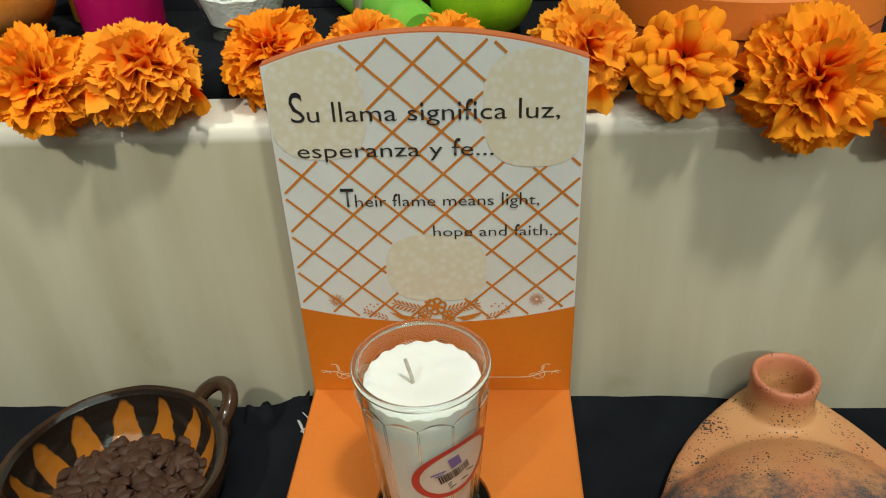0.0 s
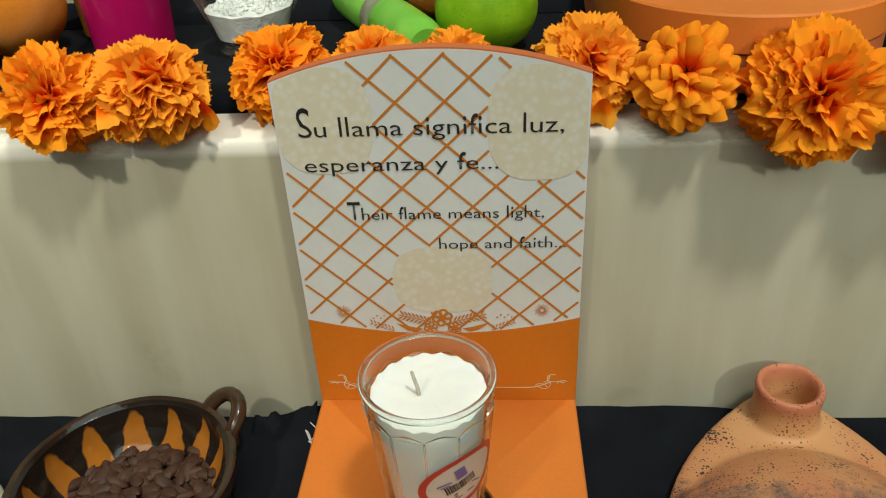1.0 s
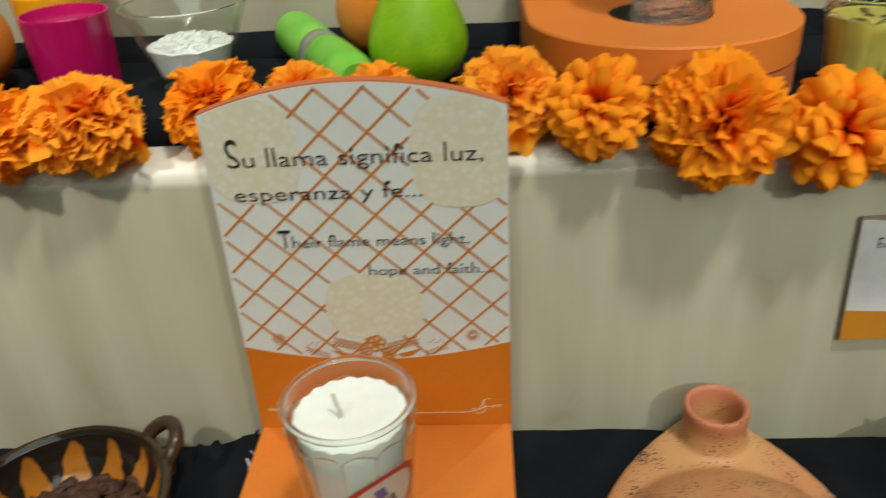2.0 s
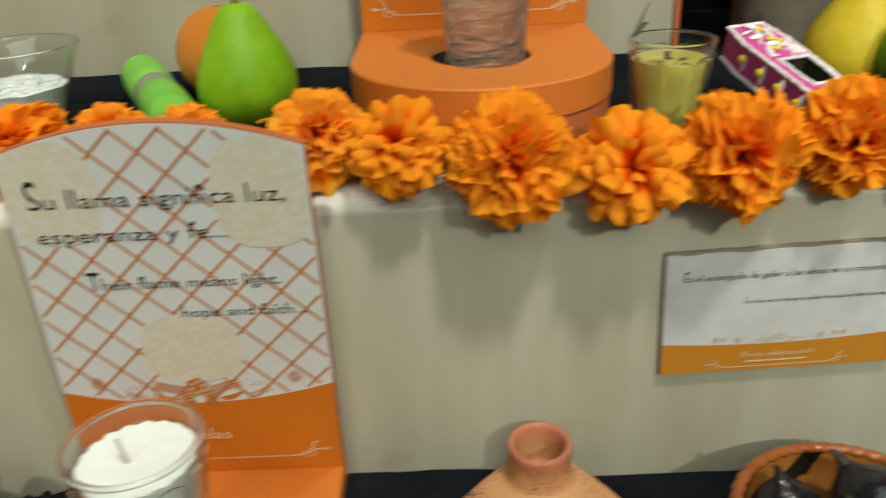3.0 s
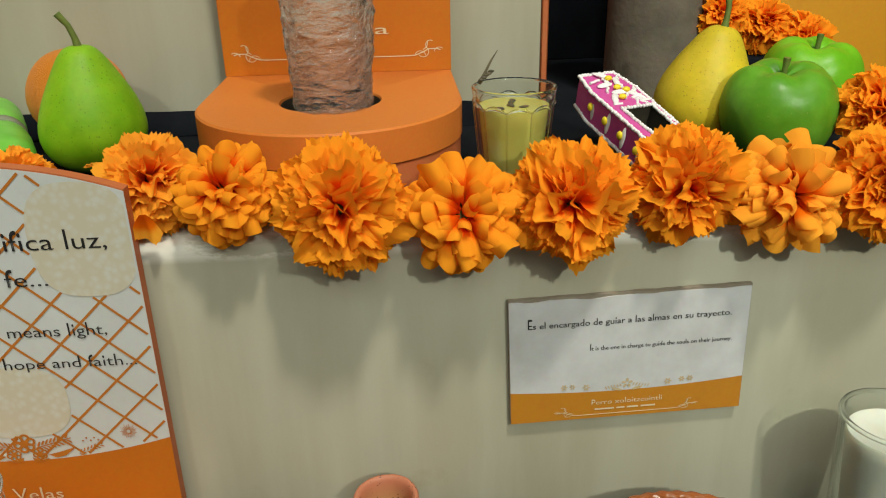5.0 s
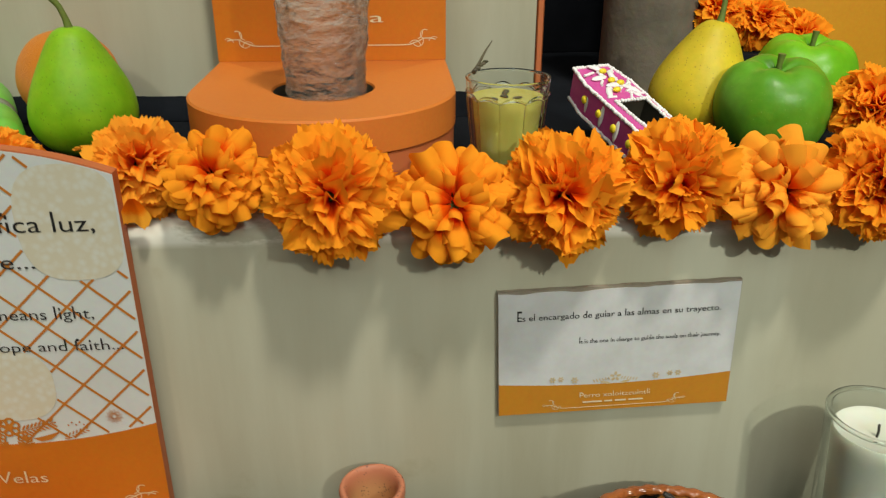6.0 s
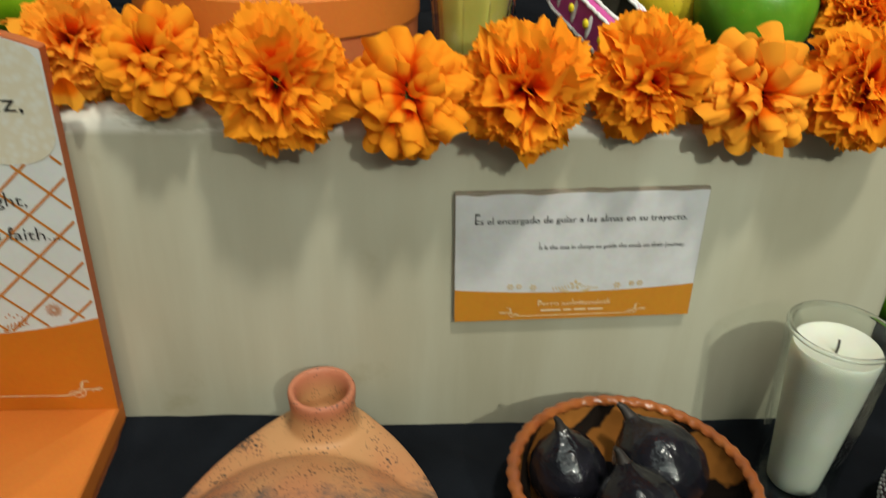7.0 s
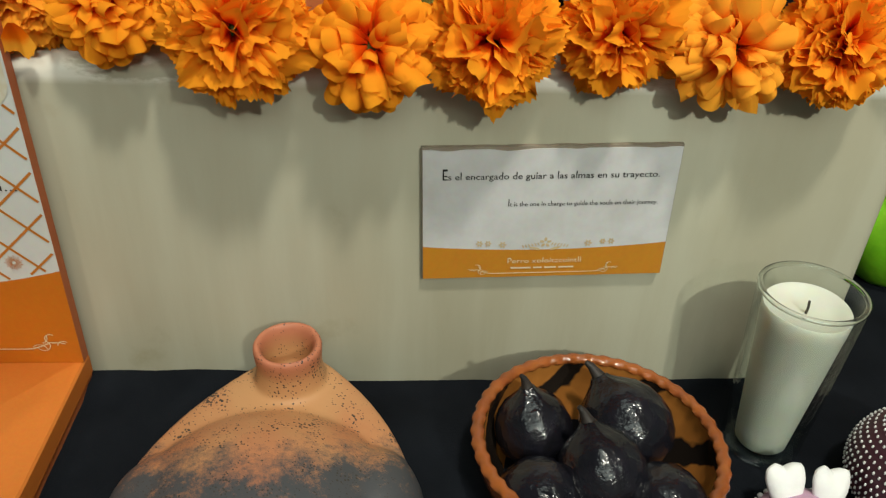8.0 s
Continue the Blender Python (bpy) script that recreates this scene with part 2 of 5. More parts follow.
CHAR = mottled("charred_wick", (0.02, 0.017, 0.015), (0.05, 0.04, 0.03), 200.0, 0.9)
RED = mottled("red_label", (0.58, 0.045, 0.035), (0.5, 0.04, 0.03), 60.0, 0.3)
LABEL = mottled("pale_label", (0.72, 0.6, 0.5), (0.66, 0.52, 0.42), 60.0, 0.35)
VIOLET = mottled("violet_ink", (0.16, 0.11, 0.3), (0.2, 0.13, 0.34), 90.0, 0.4)
DISH = make_striped("slip_glazed_dish", (0.36, 0.125, 0.014), (0.013, 0.009, 0.007), 14.0, 0.6, 70.0, -1.8)
DISH_OUT = mottled("brown_glaze", (0.05, 0.026, 0.014), (0.018, 0.012, 0.009), 35.0, 0.15, 120.0, 0.001)
BOWL = make_striped("slip_glazed_bowl", (0.40, 0.15, 0.032), (0.014, 0.01, 0.008), 7.0, 1.7, 4.0, -0.62, 18.0)
BOWL_RIM = mottled("amber_glaze", (0.36, 0.105, 0.025), (0.22, 0.06, 0.018), 60.0, 0.14, 150.0, 0.0012)
CLAY = make_clay()
BEAN = mottled("cacao_bean", (0.032, 0.015, 0.010), (0.085, 0.040, 0.024), 70.0, 0.62, 260.0, 0.0008, 0.3)
FIG = mottled("fig_skin", (0.006, 0.006, 0.009), (0.014, 0.013, 0.018), 60.0, 0.17, 150.0, 0.0016, 0.5, strength=0.8)
FIG_STEM = mottled("fig_stem", (0.014, 0.01, 0.01), (0.03, 0.022, 0.018), 120.0, 0.6)
PEAR = mottled("green_pear_skin", (0.17, 0.40, 0.004), (0.27, 0.50, 0.014), 30.0, 0.5, 190.0, 0.0005, 0.3)
YPEAR = mottled("yellow_pear_skin", (0.70, 0.51, 0.022), (0.60, 0.44, 0.03), 24.0, 0.52, 150.0, 0.0008, 0.3)
APPLE = mottled("green_apple_skin", (0.095, 0.29, 0.014), (0.145, 0.37, 0.03), 26.0, 0.4, 210.0, 0.0005, 0.35)
APPLE_B = mottled("bright_apple_skin", (0.15, 0.44, 0.012), (0.2, 0.50, 0.02), 26.0, 0.38, 210.0, 0.0005, 0.35)
STEM = mottled("green_stem", (0.16, 0.22, 0.03), (0.1, 0.13, 0.03), 120.0, 0.6)
ORANGE = mottled("orange_peel", (0.92, 0.31, 0.018), (0.86, 0.25, 0.014), 20.0, 0.4, 420.0, 0.0012, strength=0.8)
CANE = mottled("green_cane", (0.11, 0.42, 0.025), (0.22, 0.54, 0.08), 40.0, 0.4, 150.0, 0.0006, stretch=(1, 1, 0.3))
CANE_NODE = mottled("cane_node", (0.16, 0.17, 0.11), (0.24, 0.26, 0.18), 90.0, 0.7)
MAGENTA = mottled("magenta_glass", (0.42, 0.005, 0.10), (0.36, 0.004, 0.085), 20.0, 0.15)
YELLOW = mottled("amber_yellow_glass", (0.72, 0.33, 0.01), (0.66, 0.28, 0.01), 20.0, 0.15)
SALT = mottled("coarse_salt", (0.86, 0.87, 0.87), (0.72, 0.74, 0.75), 120.0, 0.35, 260.0, 0.003)
JUICE = mottled("yellow_juice", (0.60, 0.53, 0.13), (0.52, 0.45, 0.10), 60.0, 0.12)
DREGS = mottled("dark_petal_dregs", (0.05, 0.04, 0.025), (0.1, 0.08, 0.04), 120.0, 0.6)
SUGAR = mottled("magenta_sugar", (0.62, 0.085, 0.34), (0.54, 0.06, 0.28), 60.0, 0.6, 300.0, 0.0008)
ICING = mottled("white_icing", (0.86, 0.85, 0.84), (0.78, 0.76, 0.77), 120.0, 0.6, 300.0, 0.001)
YICING = mottled("yellow_icing", (0.86, 0.68, 0.02), (0.8, 0.6, 0.02), 120.0, 0.55)
STONE = mottled("grey_brown_stone", (0.16, 0.13, 0.095), (0.10, 0.083, 0.062), 30.0, 0.85, 160.0, 0.0015)
YBOARD = mottled("yellow_board", (0.74, 0.33, 0.02), (0.68, 0.29, 0.018), 8.0, 0.4)
LILAC = mottled("lilac_sugar", (0.52, 0.32, 0.44), (0.45, 0.27, 0.38), 60.0, 0.6)
MAROON = mottled("maroon_sugar", (0.06, 0.012, 0.024), (0.045, 0.01, 0.02), 60.0, 0.5)
PLASTER = mottled("hall_plaster", (0.55, 0.55, 0.52), (0.48, 0.48, 0.46), 3.0, 0.8)
HALL_FLOOR = mottled("hall_floor", (0.3, 0.28, 0.26), (0.24, 0.22, 0.2), 4.0, 0.5)


def freckled(m, scale, size, tone):
    """Small dark lenticels scattered over a skin."""
    n, l = m.node_tree.nodes, m.node_tree.links
    b = n["Principled BSDF"]
    skin = b.inputs["Base Color"].links[0].from_socket
    tc = n.new("ShaderNodeTexCoord")
    v = n.new("ShaderNodeTexVoronoi")
    v.inputs["Scale"].default_value = scale
    l.new(tc.outputs["Object"], v.inputs["Vector"])
    gate = noise_tex(n, l, scale * 0.3, 2)
    lim = n.new("ShaderNodeMath")
    lim.operation = "MULTIPLY"
    l.new(gate.outputs["Fac"], lim.inputs[0])
    lim.inputs[1].default_value = size
    dot = n.new("ShaderNodeMath")
    dot.operation = "LESS_THAN"
    l.new(v.outputs["Distance"], dot.inputs[0])
    l.new(lim.outputs[0], dot.inputs[1])
    fac = n.new("ShaderNodeMath")
    fac.operation = "MULTIPLY"
    l.new(dot.outputs[0], fac.inputs[0])
    fac.inputs[1].default_value = 0.55
    big = noise_tex(n, l, 55.0, 5, 0.65)
    br = ramp(n, l, big.outputs["Fac"], [(0.35, (0.80, 0.84, 0.7)), (0.65, (1, 1, 1))])
    c = mix(n, l, 1.0, skin, br.outputs["Color"], "MULTIPLY")
    l.new(mix(n, l, fac.outputs[0], c, tone), b.inputs["Base Color"])


freckled(PEAR, 330.0, 0.30, (0.09, 0.16, 0.01))
freckled(YPEAR, 330.0, 0.34, (0.30, 0.18, 0.02))
freckled(APPLE, 260.0, 0.16, (0.30, 0.42, 0.12))
freckled(APPLE_B, 260.0, 0.16, (0.36, 0.52, 0.15))
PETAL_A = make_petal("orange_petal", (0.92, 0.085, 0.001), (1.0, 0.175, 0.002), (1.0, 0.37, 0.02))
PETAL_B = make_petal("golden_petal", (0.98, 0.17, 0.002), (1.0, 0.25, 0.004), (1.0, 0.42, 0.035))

# ---- mesh helpers ----


def mesh_of(name, bm, *mats, smooth=True):
    me = bpy.data.meshes.new(name)
    bmesh.ops.recalc_face_normals(bm, faces=bm.faces)
    bm.to_mesh(me)
    bm.free()
    for m in mats:
        me.materials.append(m)
    if smooth:
        me.polygons.foreach_set("use_smooth", [True] * len(me.polygons))
        me.set_sharp_from_angle(angle=radians(40))
    return me


def part(name, bm, mat, parent=None, label="", smooth=True):
    mats = mat if isinstance(mat, tuple) else (mat,)
    ob = new(name, mesh_of(name, bm, *mats, smooth=smooth))
    if parent:
        ob.parent = parent
    return tagged(ob, label)


def thing(name, m, label, category, group="", kind=""):
    ob = new(name)
    ob.empty_display_size = 0.02
    ob.matrix_world = m
    return tagged(ob, label, category, group, kind)


def box(bm, x0, x1, y0, y1, z0, z1, bevel=0.0, seg=2):
    r = bmesh.ops.create_cube(bm, size=1.0)
    for v in r["verts"]:
        v.co = Vector((x0 + (v.co.x + 0.5) * (x1 - x0), y0 + (v.co.y + 0.5) * (y1 - y0), z0 + (v.co.z + 0.5) * (z1 - z0)))
    if bevel:
        edges = list({e for v in r["verts"] for e in v.link_edges})
        bmesh.ops.bevel(bm, geom=edges, offset=bevel, segments=seg, affect="EDGES", profile=0.5)
    return bm


def lathe(bm, profile, n=48, fn=None, cap=True):
    """Rings of n points from (radius, height) pairs; fn bends a ring's point."""
    rings = []
    for r, z in profile:
        ring = []
        for k in range(n):
            a = 2 * math.pi * k / n
            p = Vector((r * math.cos(a), r * math.sin(a), z))
            ring.append(bm.verts.new(fn(p, a, r, z) if fn else p))
        rings.append(ring)
    for a, b in zip(rings, rings[1:]):
        for k in range(n):
            bm.faces.new((a[k], a[(k + 1) % n], b[(k + 1) % n], b[k]))
    if cap:
        bm.faces.new(rings[0][::-1])
        bm.faces.new(rings[-1])
    return bm


def tube(bm, pts, radii, n=10):
    """A round rod along pts."""
    pts = [Vector(p) for p in pts]
    rings = []
    for k, p in enumerate(pts):
        d = (pts[min(k + 1, len(pts) - 1)] - pts[max(k - 1, 0)]).normalized()
        u = d.orthogonal().normalized() if k == 0 else (u - d * u.dot(d)).normalized()
        v = d.cross(u)
        r = float(radii[k] if isinstance(radii, (list, tuple)) else radii)
        rings.append([bm.verts.new(p + r * (math.cos(2 * math.pi * j / n) * u + math.sin(2 * math.pi * j / n) * v)) for j in range(n)])
    for a, b in zip(rings, rings[1:]):
        for j in range(n):
            bm.faces.new((a[j], a[(j + 1) % n], b[(j + 1) % n], b[j]))
    bm.faces.new(rings[0][::-1])
    bm.faces.new(rings[-1])
    return bm


def ball(bm, c, rx, ry, rz, u=20, v=12, turn=None):
    r = bmesh.ops.create_uvsphere(bm, u_segments=u, v_segments=v, radius=1.0)
    for w in r["verts"]:
        p = Vector((w.co.x * rx, w.co.y * ry, w.co.z * rz))
        w.co = Vector(c) + (turn @ p if turn else p)
    return bm


def sheet(bm, outline, y0, y1):
    """A flat piece in the x-z plane between two depths, from its outline."""
    a = [bm.verts.new((x, y0, z)) for x, z in outline]
    b = [bm.verts.new((x, y1, z)) for x, z in outline]
    bm.faces.new(a)
    bm.faces.new(b[::-1])
    for k in range(len(a)):
        j = (k + 1) % len(a)
        bm.faces.new((a[k], b[k], b[j], a[j]))
    return bm


MARKS = [0]


def lift():
    MARKS[0] = (MARKS[0] + 1) % 64
    return MARKS[0] * 2.5e-6


def stroke(bm, pts, width, y):
    """A printed line along pts (x, z), lying at depth y."""
    y -= lift()
    pts = [Vector((p[0], 0, p[1])) for p in pts]
    left, right = [], []
    for k, p in enumerate(pts):
        d = (pts[min(k + 1, len(pts) - 1)] - pts[max(k - 1, 0)]).normalized()
        s = Vector((-d.z, 0, d.x)) * width / 2
        left.append(bm.verts.new((p.x + s.x, y, p.z + s.z)))
        right.append(bm.verts.new((p.x - s.x, y, p.z - s.z)))
    for k in range(len(pts) - 1):
        bm.faces.new((left[k], left[k + 1], right[k + 1], right[k]))
    return bm


def blot(bm, cx, cz, rx, rz, y, turn=0.0, n=18, clip=None):
    """A flat printed oval."""
    y -= lift()
    c, s = math.cos(turn), math.sin(turn)
    pts = []
    for k in range(n):
        a = 2 * math.pi * k / n
        x, z = rx * math.cos(a), rz * math.sin(a)
        x, z = cx + c * x - s * z, cz + s * x + c * z
        if clip:
            x, z = clip(x, z)
        pts.append(bm.verts.new((x, y, z)))
    bm.faces.new(pts)
    return bm


def lettering(name, body, x, z, width, height, y, mat, parent, label="", turn=0.0, weight=-0.003, initial=1.0):
    """Words of a given width whose baseline starts at (x, z)."""
    cu = bpy.data.curves.new(name, "FONT")
    cu.body, cu.size, cu.extrude, cu.resolution_u, cu.offset = body, 1.0, 0.0, 3, weight
    tmp = bpy.data.objects.new(name, cu)
    scene.collection.objects.link(tmp)
    bpy.context.view_layer.update()
    me = bpy.data.meshes.new_from_object(tmp.evaluated_get(bpy.context.evaluated_depsgraph_get()))
    bpy.data.objects.remove(tmp)
    co = [v.co.copy() for v in me.vertices]
    x0, x1 = min(c.x for c in co), max(c.x for c in co)
    if initial > 1.0:
        cu = bpy.data.curves.new(name, "FONT")
        cu.body, cu.size, cu.offset = body[0], 1.0, weight
        tmp = bpy.data.objects.new(name, cu)
        scene.collection.objects.link(tmp)
        bpy.context.view_layer.update()
        first = bpy.data.meshes.new_from_object(tmp.evaluated_get(bpy.context.evaluated_depsgraph_get()))
        bpy.data.objects.remove(tmp)
        cut = max(v.co.x for v in first.vertices) + 0.002
        bpy.data.meshes.remove(first)
        for c in co:
            if c.x < cut:
                c.y *= initial
                c.x = x0 + (c.x - x0) * (0.5 + 0.5 * initial) - 0.12 * (initial - 1)
    k = width / (x1 - x0)
    for v, c in zip(me.vertices, co):
        px, pz = (c.x - x0) * k, (c.y * 0.76 if c.y < 0.5 else 0.38 + (c.y - 0.5) * 1.5) * height / 0.72
        v.co = (x + px * math.cos(turn) - pz * math.sin(turn), y, z + px * math.sin(turn) + pz * math.cos(turn))
    me.name = name
    me.materials.append(mat)
    ob = new(name, me)
    ob.parent = parent
    return tagged(ob, label)


# ---- the altar's tiers and the hall ----
ZU, ZL = 0.222, -0.004


def hall():
    # unseen room, added to close in the altar and bounce its light
    bm = bmesh.new()
    box(bm, -3.5, 4.0, -4.2, 2.2, -0.85, -0.75)
    tagged(part("floor", bm, HALL_FLOOR), "unseen hall floor added below the altar", "floor", kind="structure")
    bm = bmesh.new()
    box(bm, -3.5, 4.0, -4.2, 2.2, 2.4, 2.5)
    tagged(part("ceiling", bm, PLASTER), "unseen plaster ceiling added over the altar", "ceiling", kind="structure")
    for name, b in (("wall_south", (-3.5, 4.0, -4.3, -4.2, -0.75, 2.4)), ("wall_north", (-3.5, 4.0, 2.2, 2.3, -0.75, 2.4)),
                    ("wall_west", (-3.6, -3.5, -4.2, 2.2, -0.75, 2.4)), ("wall_east", (4.0, 4.1, -4.2, 2.2, -0.75, 2.4))):
        bm = bmesh.new()
        box(bm, *b)
        tagged(part(name, bm, PLASTER), "unseen plastered wall added round the altar", "wall", kind="structure")


def cloth_sheet(name, x0, x1, y0, y1, z, label, rise=0.0, seed=0.0, drop=0.01, amp=0.0012, dip=0.0):
    """Black cloth laid on a tier: slight ripples, a lapped edge that climbs the riser behind."""
    bm = bmesh.new()
    nx, ny = int((x1 - x0) / 0.012), max(8, int((y1 - y0) / 0.012))
    grid = []
    for j in range(ny + 1):
        row = []
        for i in range(nx + 1):
            x, y = x0 + (x1 - x0) * i / nx, y0 + (y1 - y0) * j / ny
            h = amp * noise.noise(Vector((x * 14, y * 14, seed))) + 0.6 * amp * noise.noise(Vector((x * 45, y * 45, seed + 3)))
            if dip:
                side = max(min(1.0, max(0.0, (-0.10 - x) / 0.02)), min(1.0, max(0.0, (x - 0.17) / 0.06)))
                wall = min(1.0, max(0.0, (y + 0.045) / 0.03))
                far = min(1.0, max(0.0, (x - 0.425) / 0.025))
                h -= dip * (max(side * wall, far) - (0.5 if y > -0.02 and -0.1 < x < 0.2 else 0.0))
            back = max(0.0, 1 - (y1 - y) / 0.02)
            h += rise * back * back * (0.75 + 0.5 * noise.noise(Vector((x * 9, 0.3, seed + 7))))
            row.append(bm.verts.new((x, y, z + h)))
        grid.append(row)
    for j in range(ny):
        for i in range(nx):
            bm.faces.new((grid[j][i], grid[j][i + 1], grid[j + 1][i + 1], grid[j + 1][i]))
    ob = part(name, bm, CLOTH)
    s = ob.modifiers.new("thickness", "SOLIDIFY")
    s.thickness, s.offset = drop, -1.0
    return tagged(ob, label, "cloth", kind="structure")


def tiers():
    bm = bmesh.new()
    box(bm, -1.0, 1.3, -0.36, 0.62, -0.75, -0.023)
    tagged(part("altar_table", bm, CLOTH), "black-draped table that carries the altar", "table", kind="structure")
    cloth_sheet("lower_cloth", -1.0, 1.3, -0.36, 0.6, ZL, "black cloth over the lower tier", seed=1.0, dip=0.007)
    bm = bmesh.new()
    box(bm, -0.8, 0.56, 0.0, 0.55, -0.02, 0.2125, 0.010, 5)
    tagged(part("riser_lower", bm, CREAM), "cream painted riser with streaks of light painted in", "riser", kind="structure")
    cloth_sheet("upper_cloth", -0.8, 0.545, 0.032, 0.5, ZU, "black cloth over the upper tier", seed=4.0, drop=0.012)
    bm = bmesh.new()
    box(bm, -0.8, 0.338, 0.212, 0.54, ZU - 0.003, 0.62, 0.003, 2)
    riser = part("riser_upper", bm, CREAM)
    tagged(riser, "cream painted riser behind the fruit", "riser", kind="structure")
    bm = bmesh.new()
    box(bm, 0.338, 0.3435, 0.2125, 0.54, ZU - 0.003, 0.62, 0.001, 1)
    part("edge_strip", bm, TERRA_SIDE, riser, "rust-red painted edge")
    # cloth lapped up against the foot of the riser
    bm = bmesh.new()
    pts = []
    for k in range(0, 115):
        x = -0.8 + k * 0.01
        z = 0.0145 + 0.004 * noise.noise(Vector((x * 7, 2.0, 0))) + 0.0015 * noise.noise(Vector((x * 30, 5.0, 0)))
        pts.append((x, z))
    for (xa, za), (xb, zb) in zip(pts, pts[1:]):
        q = [bm.verts.new(p) for p in ((xa, 0.185, ZU + 0.001), (xb, 0.185, ZU + 0.001), (xb, 0.204, ZU + zb * 0.55), (xa, 0.204, ZU + za * 0.55), (xb, 0.2095, ZU + zb), (xa, 0.2095, ZU + za))]
        bm.faces.new((q[0], q[1], q[2], q[3]))
        bm.faces.new((q[3], q[2], q[4], q[5]))
    bmesh.ops.remove_doubles(bm, verts=bm.verts, dist=1e-5)
    lap = part("cloth_lap", bm, CLOTH)
    lap.modifiers.new("thickness", "SOLIDIFY").thickness = 0.001
    tagged(lap, "black cloth edge turned up at the riser", "cloth", kind="structure")
    bm = bmesh.new()
    box(bm, 0.345, 0.545, 0.46, 0.5, ZU, 0.62, 0.002)
    tagged(part("backdrop", bm, CLOTH), "black cloth hanging behind the upper tier", "cloth", kind="structure")
    bm = bmesh.new()
    box(bm, 0.56, 1.3, 0.46, 0.5, 0.0, 0.62, 0.002)
    tagged(part("side_backdrop", bm, CLOTH), "black cloth hanging beside the riser", "cloth", kind="structure")


hall()
tiers()


# ---- printed wooden stands ----
W = 0.0835


def top_z(x):
    return 0.2465 + 0.0155 * (1 - (x / W) ** 2)


def band_z(x):
    return 0.0815 + 0.0115 * (x / W) ** 2


def base_layer(bm, z0, z1, half, yc, yb, hole):
    """One board of a stand: straight sides, a half-round front, a round hole round (0, yc)."""
    n = 96
    angles = sorted([2 * math.pi * k / n for k in range(n)] + [math.atan2(yb - yc, half), math.atan2(yb - yc, -half)])
    out, inn = [], []
    for a in angles:
        c, s = math.cos(a), math.sin(a)
        if s <= 0:
            r = half
        else:
            r = min(half / max(abs(c), 1e-6), (yb - yc) / max(s, 1e-6))
        out.append((r * c, yc + r * s))
        inn.append((hole * c, yc + hole * s))
    m = len(angles)
    e = 0.0012
    def ring(pts, z, k=1.0):
        return [bm.verts.new((x * k, yc + (y - yc) * k, z)) for x, y in pts]
    if hole:
        rings = [ring(inn, z0), ring(inn, z1 - e), ring(inn, z1, 1.02), ring(out, z1, 1 - e / half), ring(out, z1 - e), ring(out, z0 + e * 0.5), ring(out, z0, 1 - e / half)]
        for a, b in zip(rings, rings[1:] + rings[:1]):
            for k in range(m):
                bm.faces.new((a[k], a[(k + 1) % m], b[(k + 1) % m], b[k]))
    else:
        rings = [ring(out, z0, 1 - e / half), ring(out, z0 + e), ring(out, z1 - e * 0.5), ring(out, z1, 1 - e / half)]
        for a, b in zip(rings, rings[1:]):
            for k in range(m):
                bm.faces.new((a[k], a[(k + 1) % m], b[(k + 1) % m], b[k]))
        bm.faces.new(rings[0])
        bm.faces.new(rings[-1])
    return bm


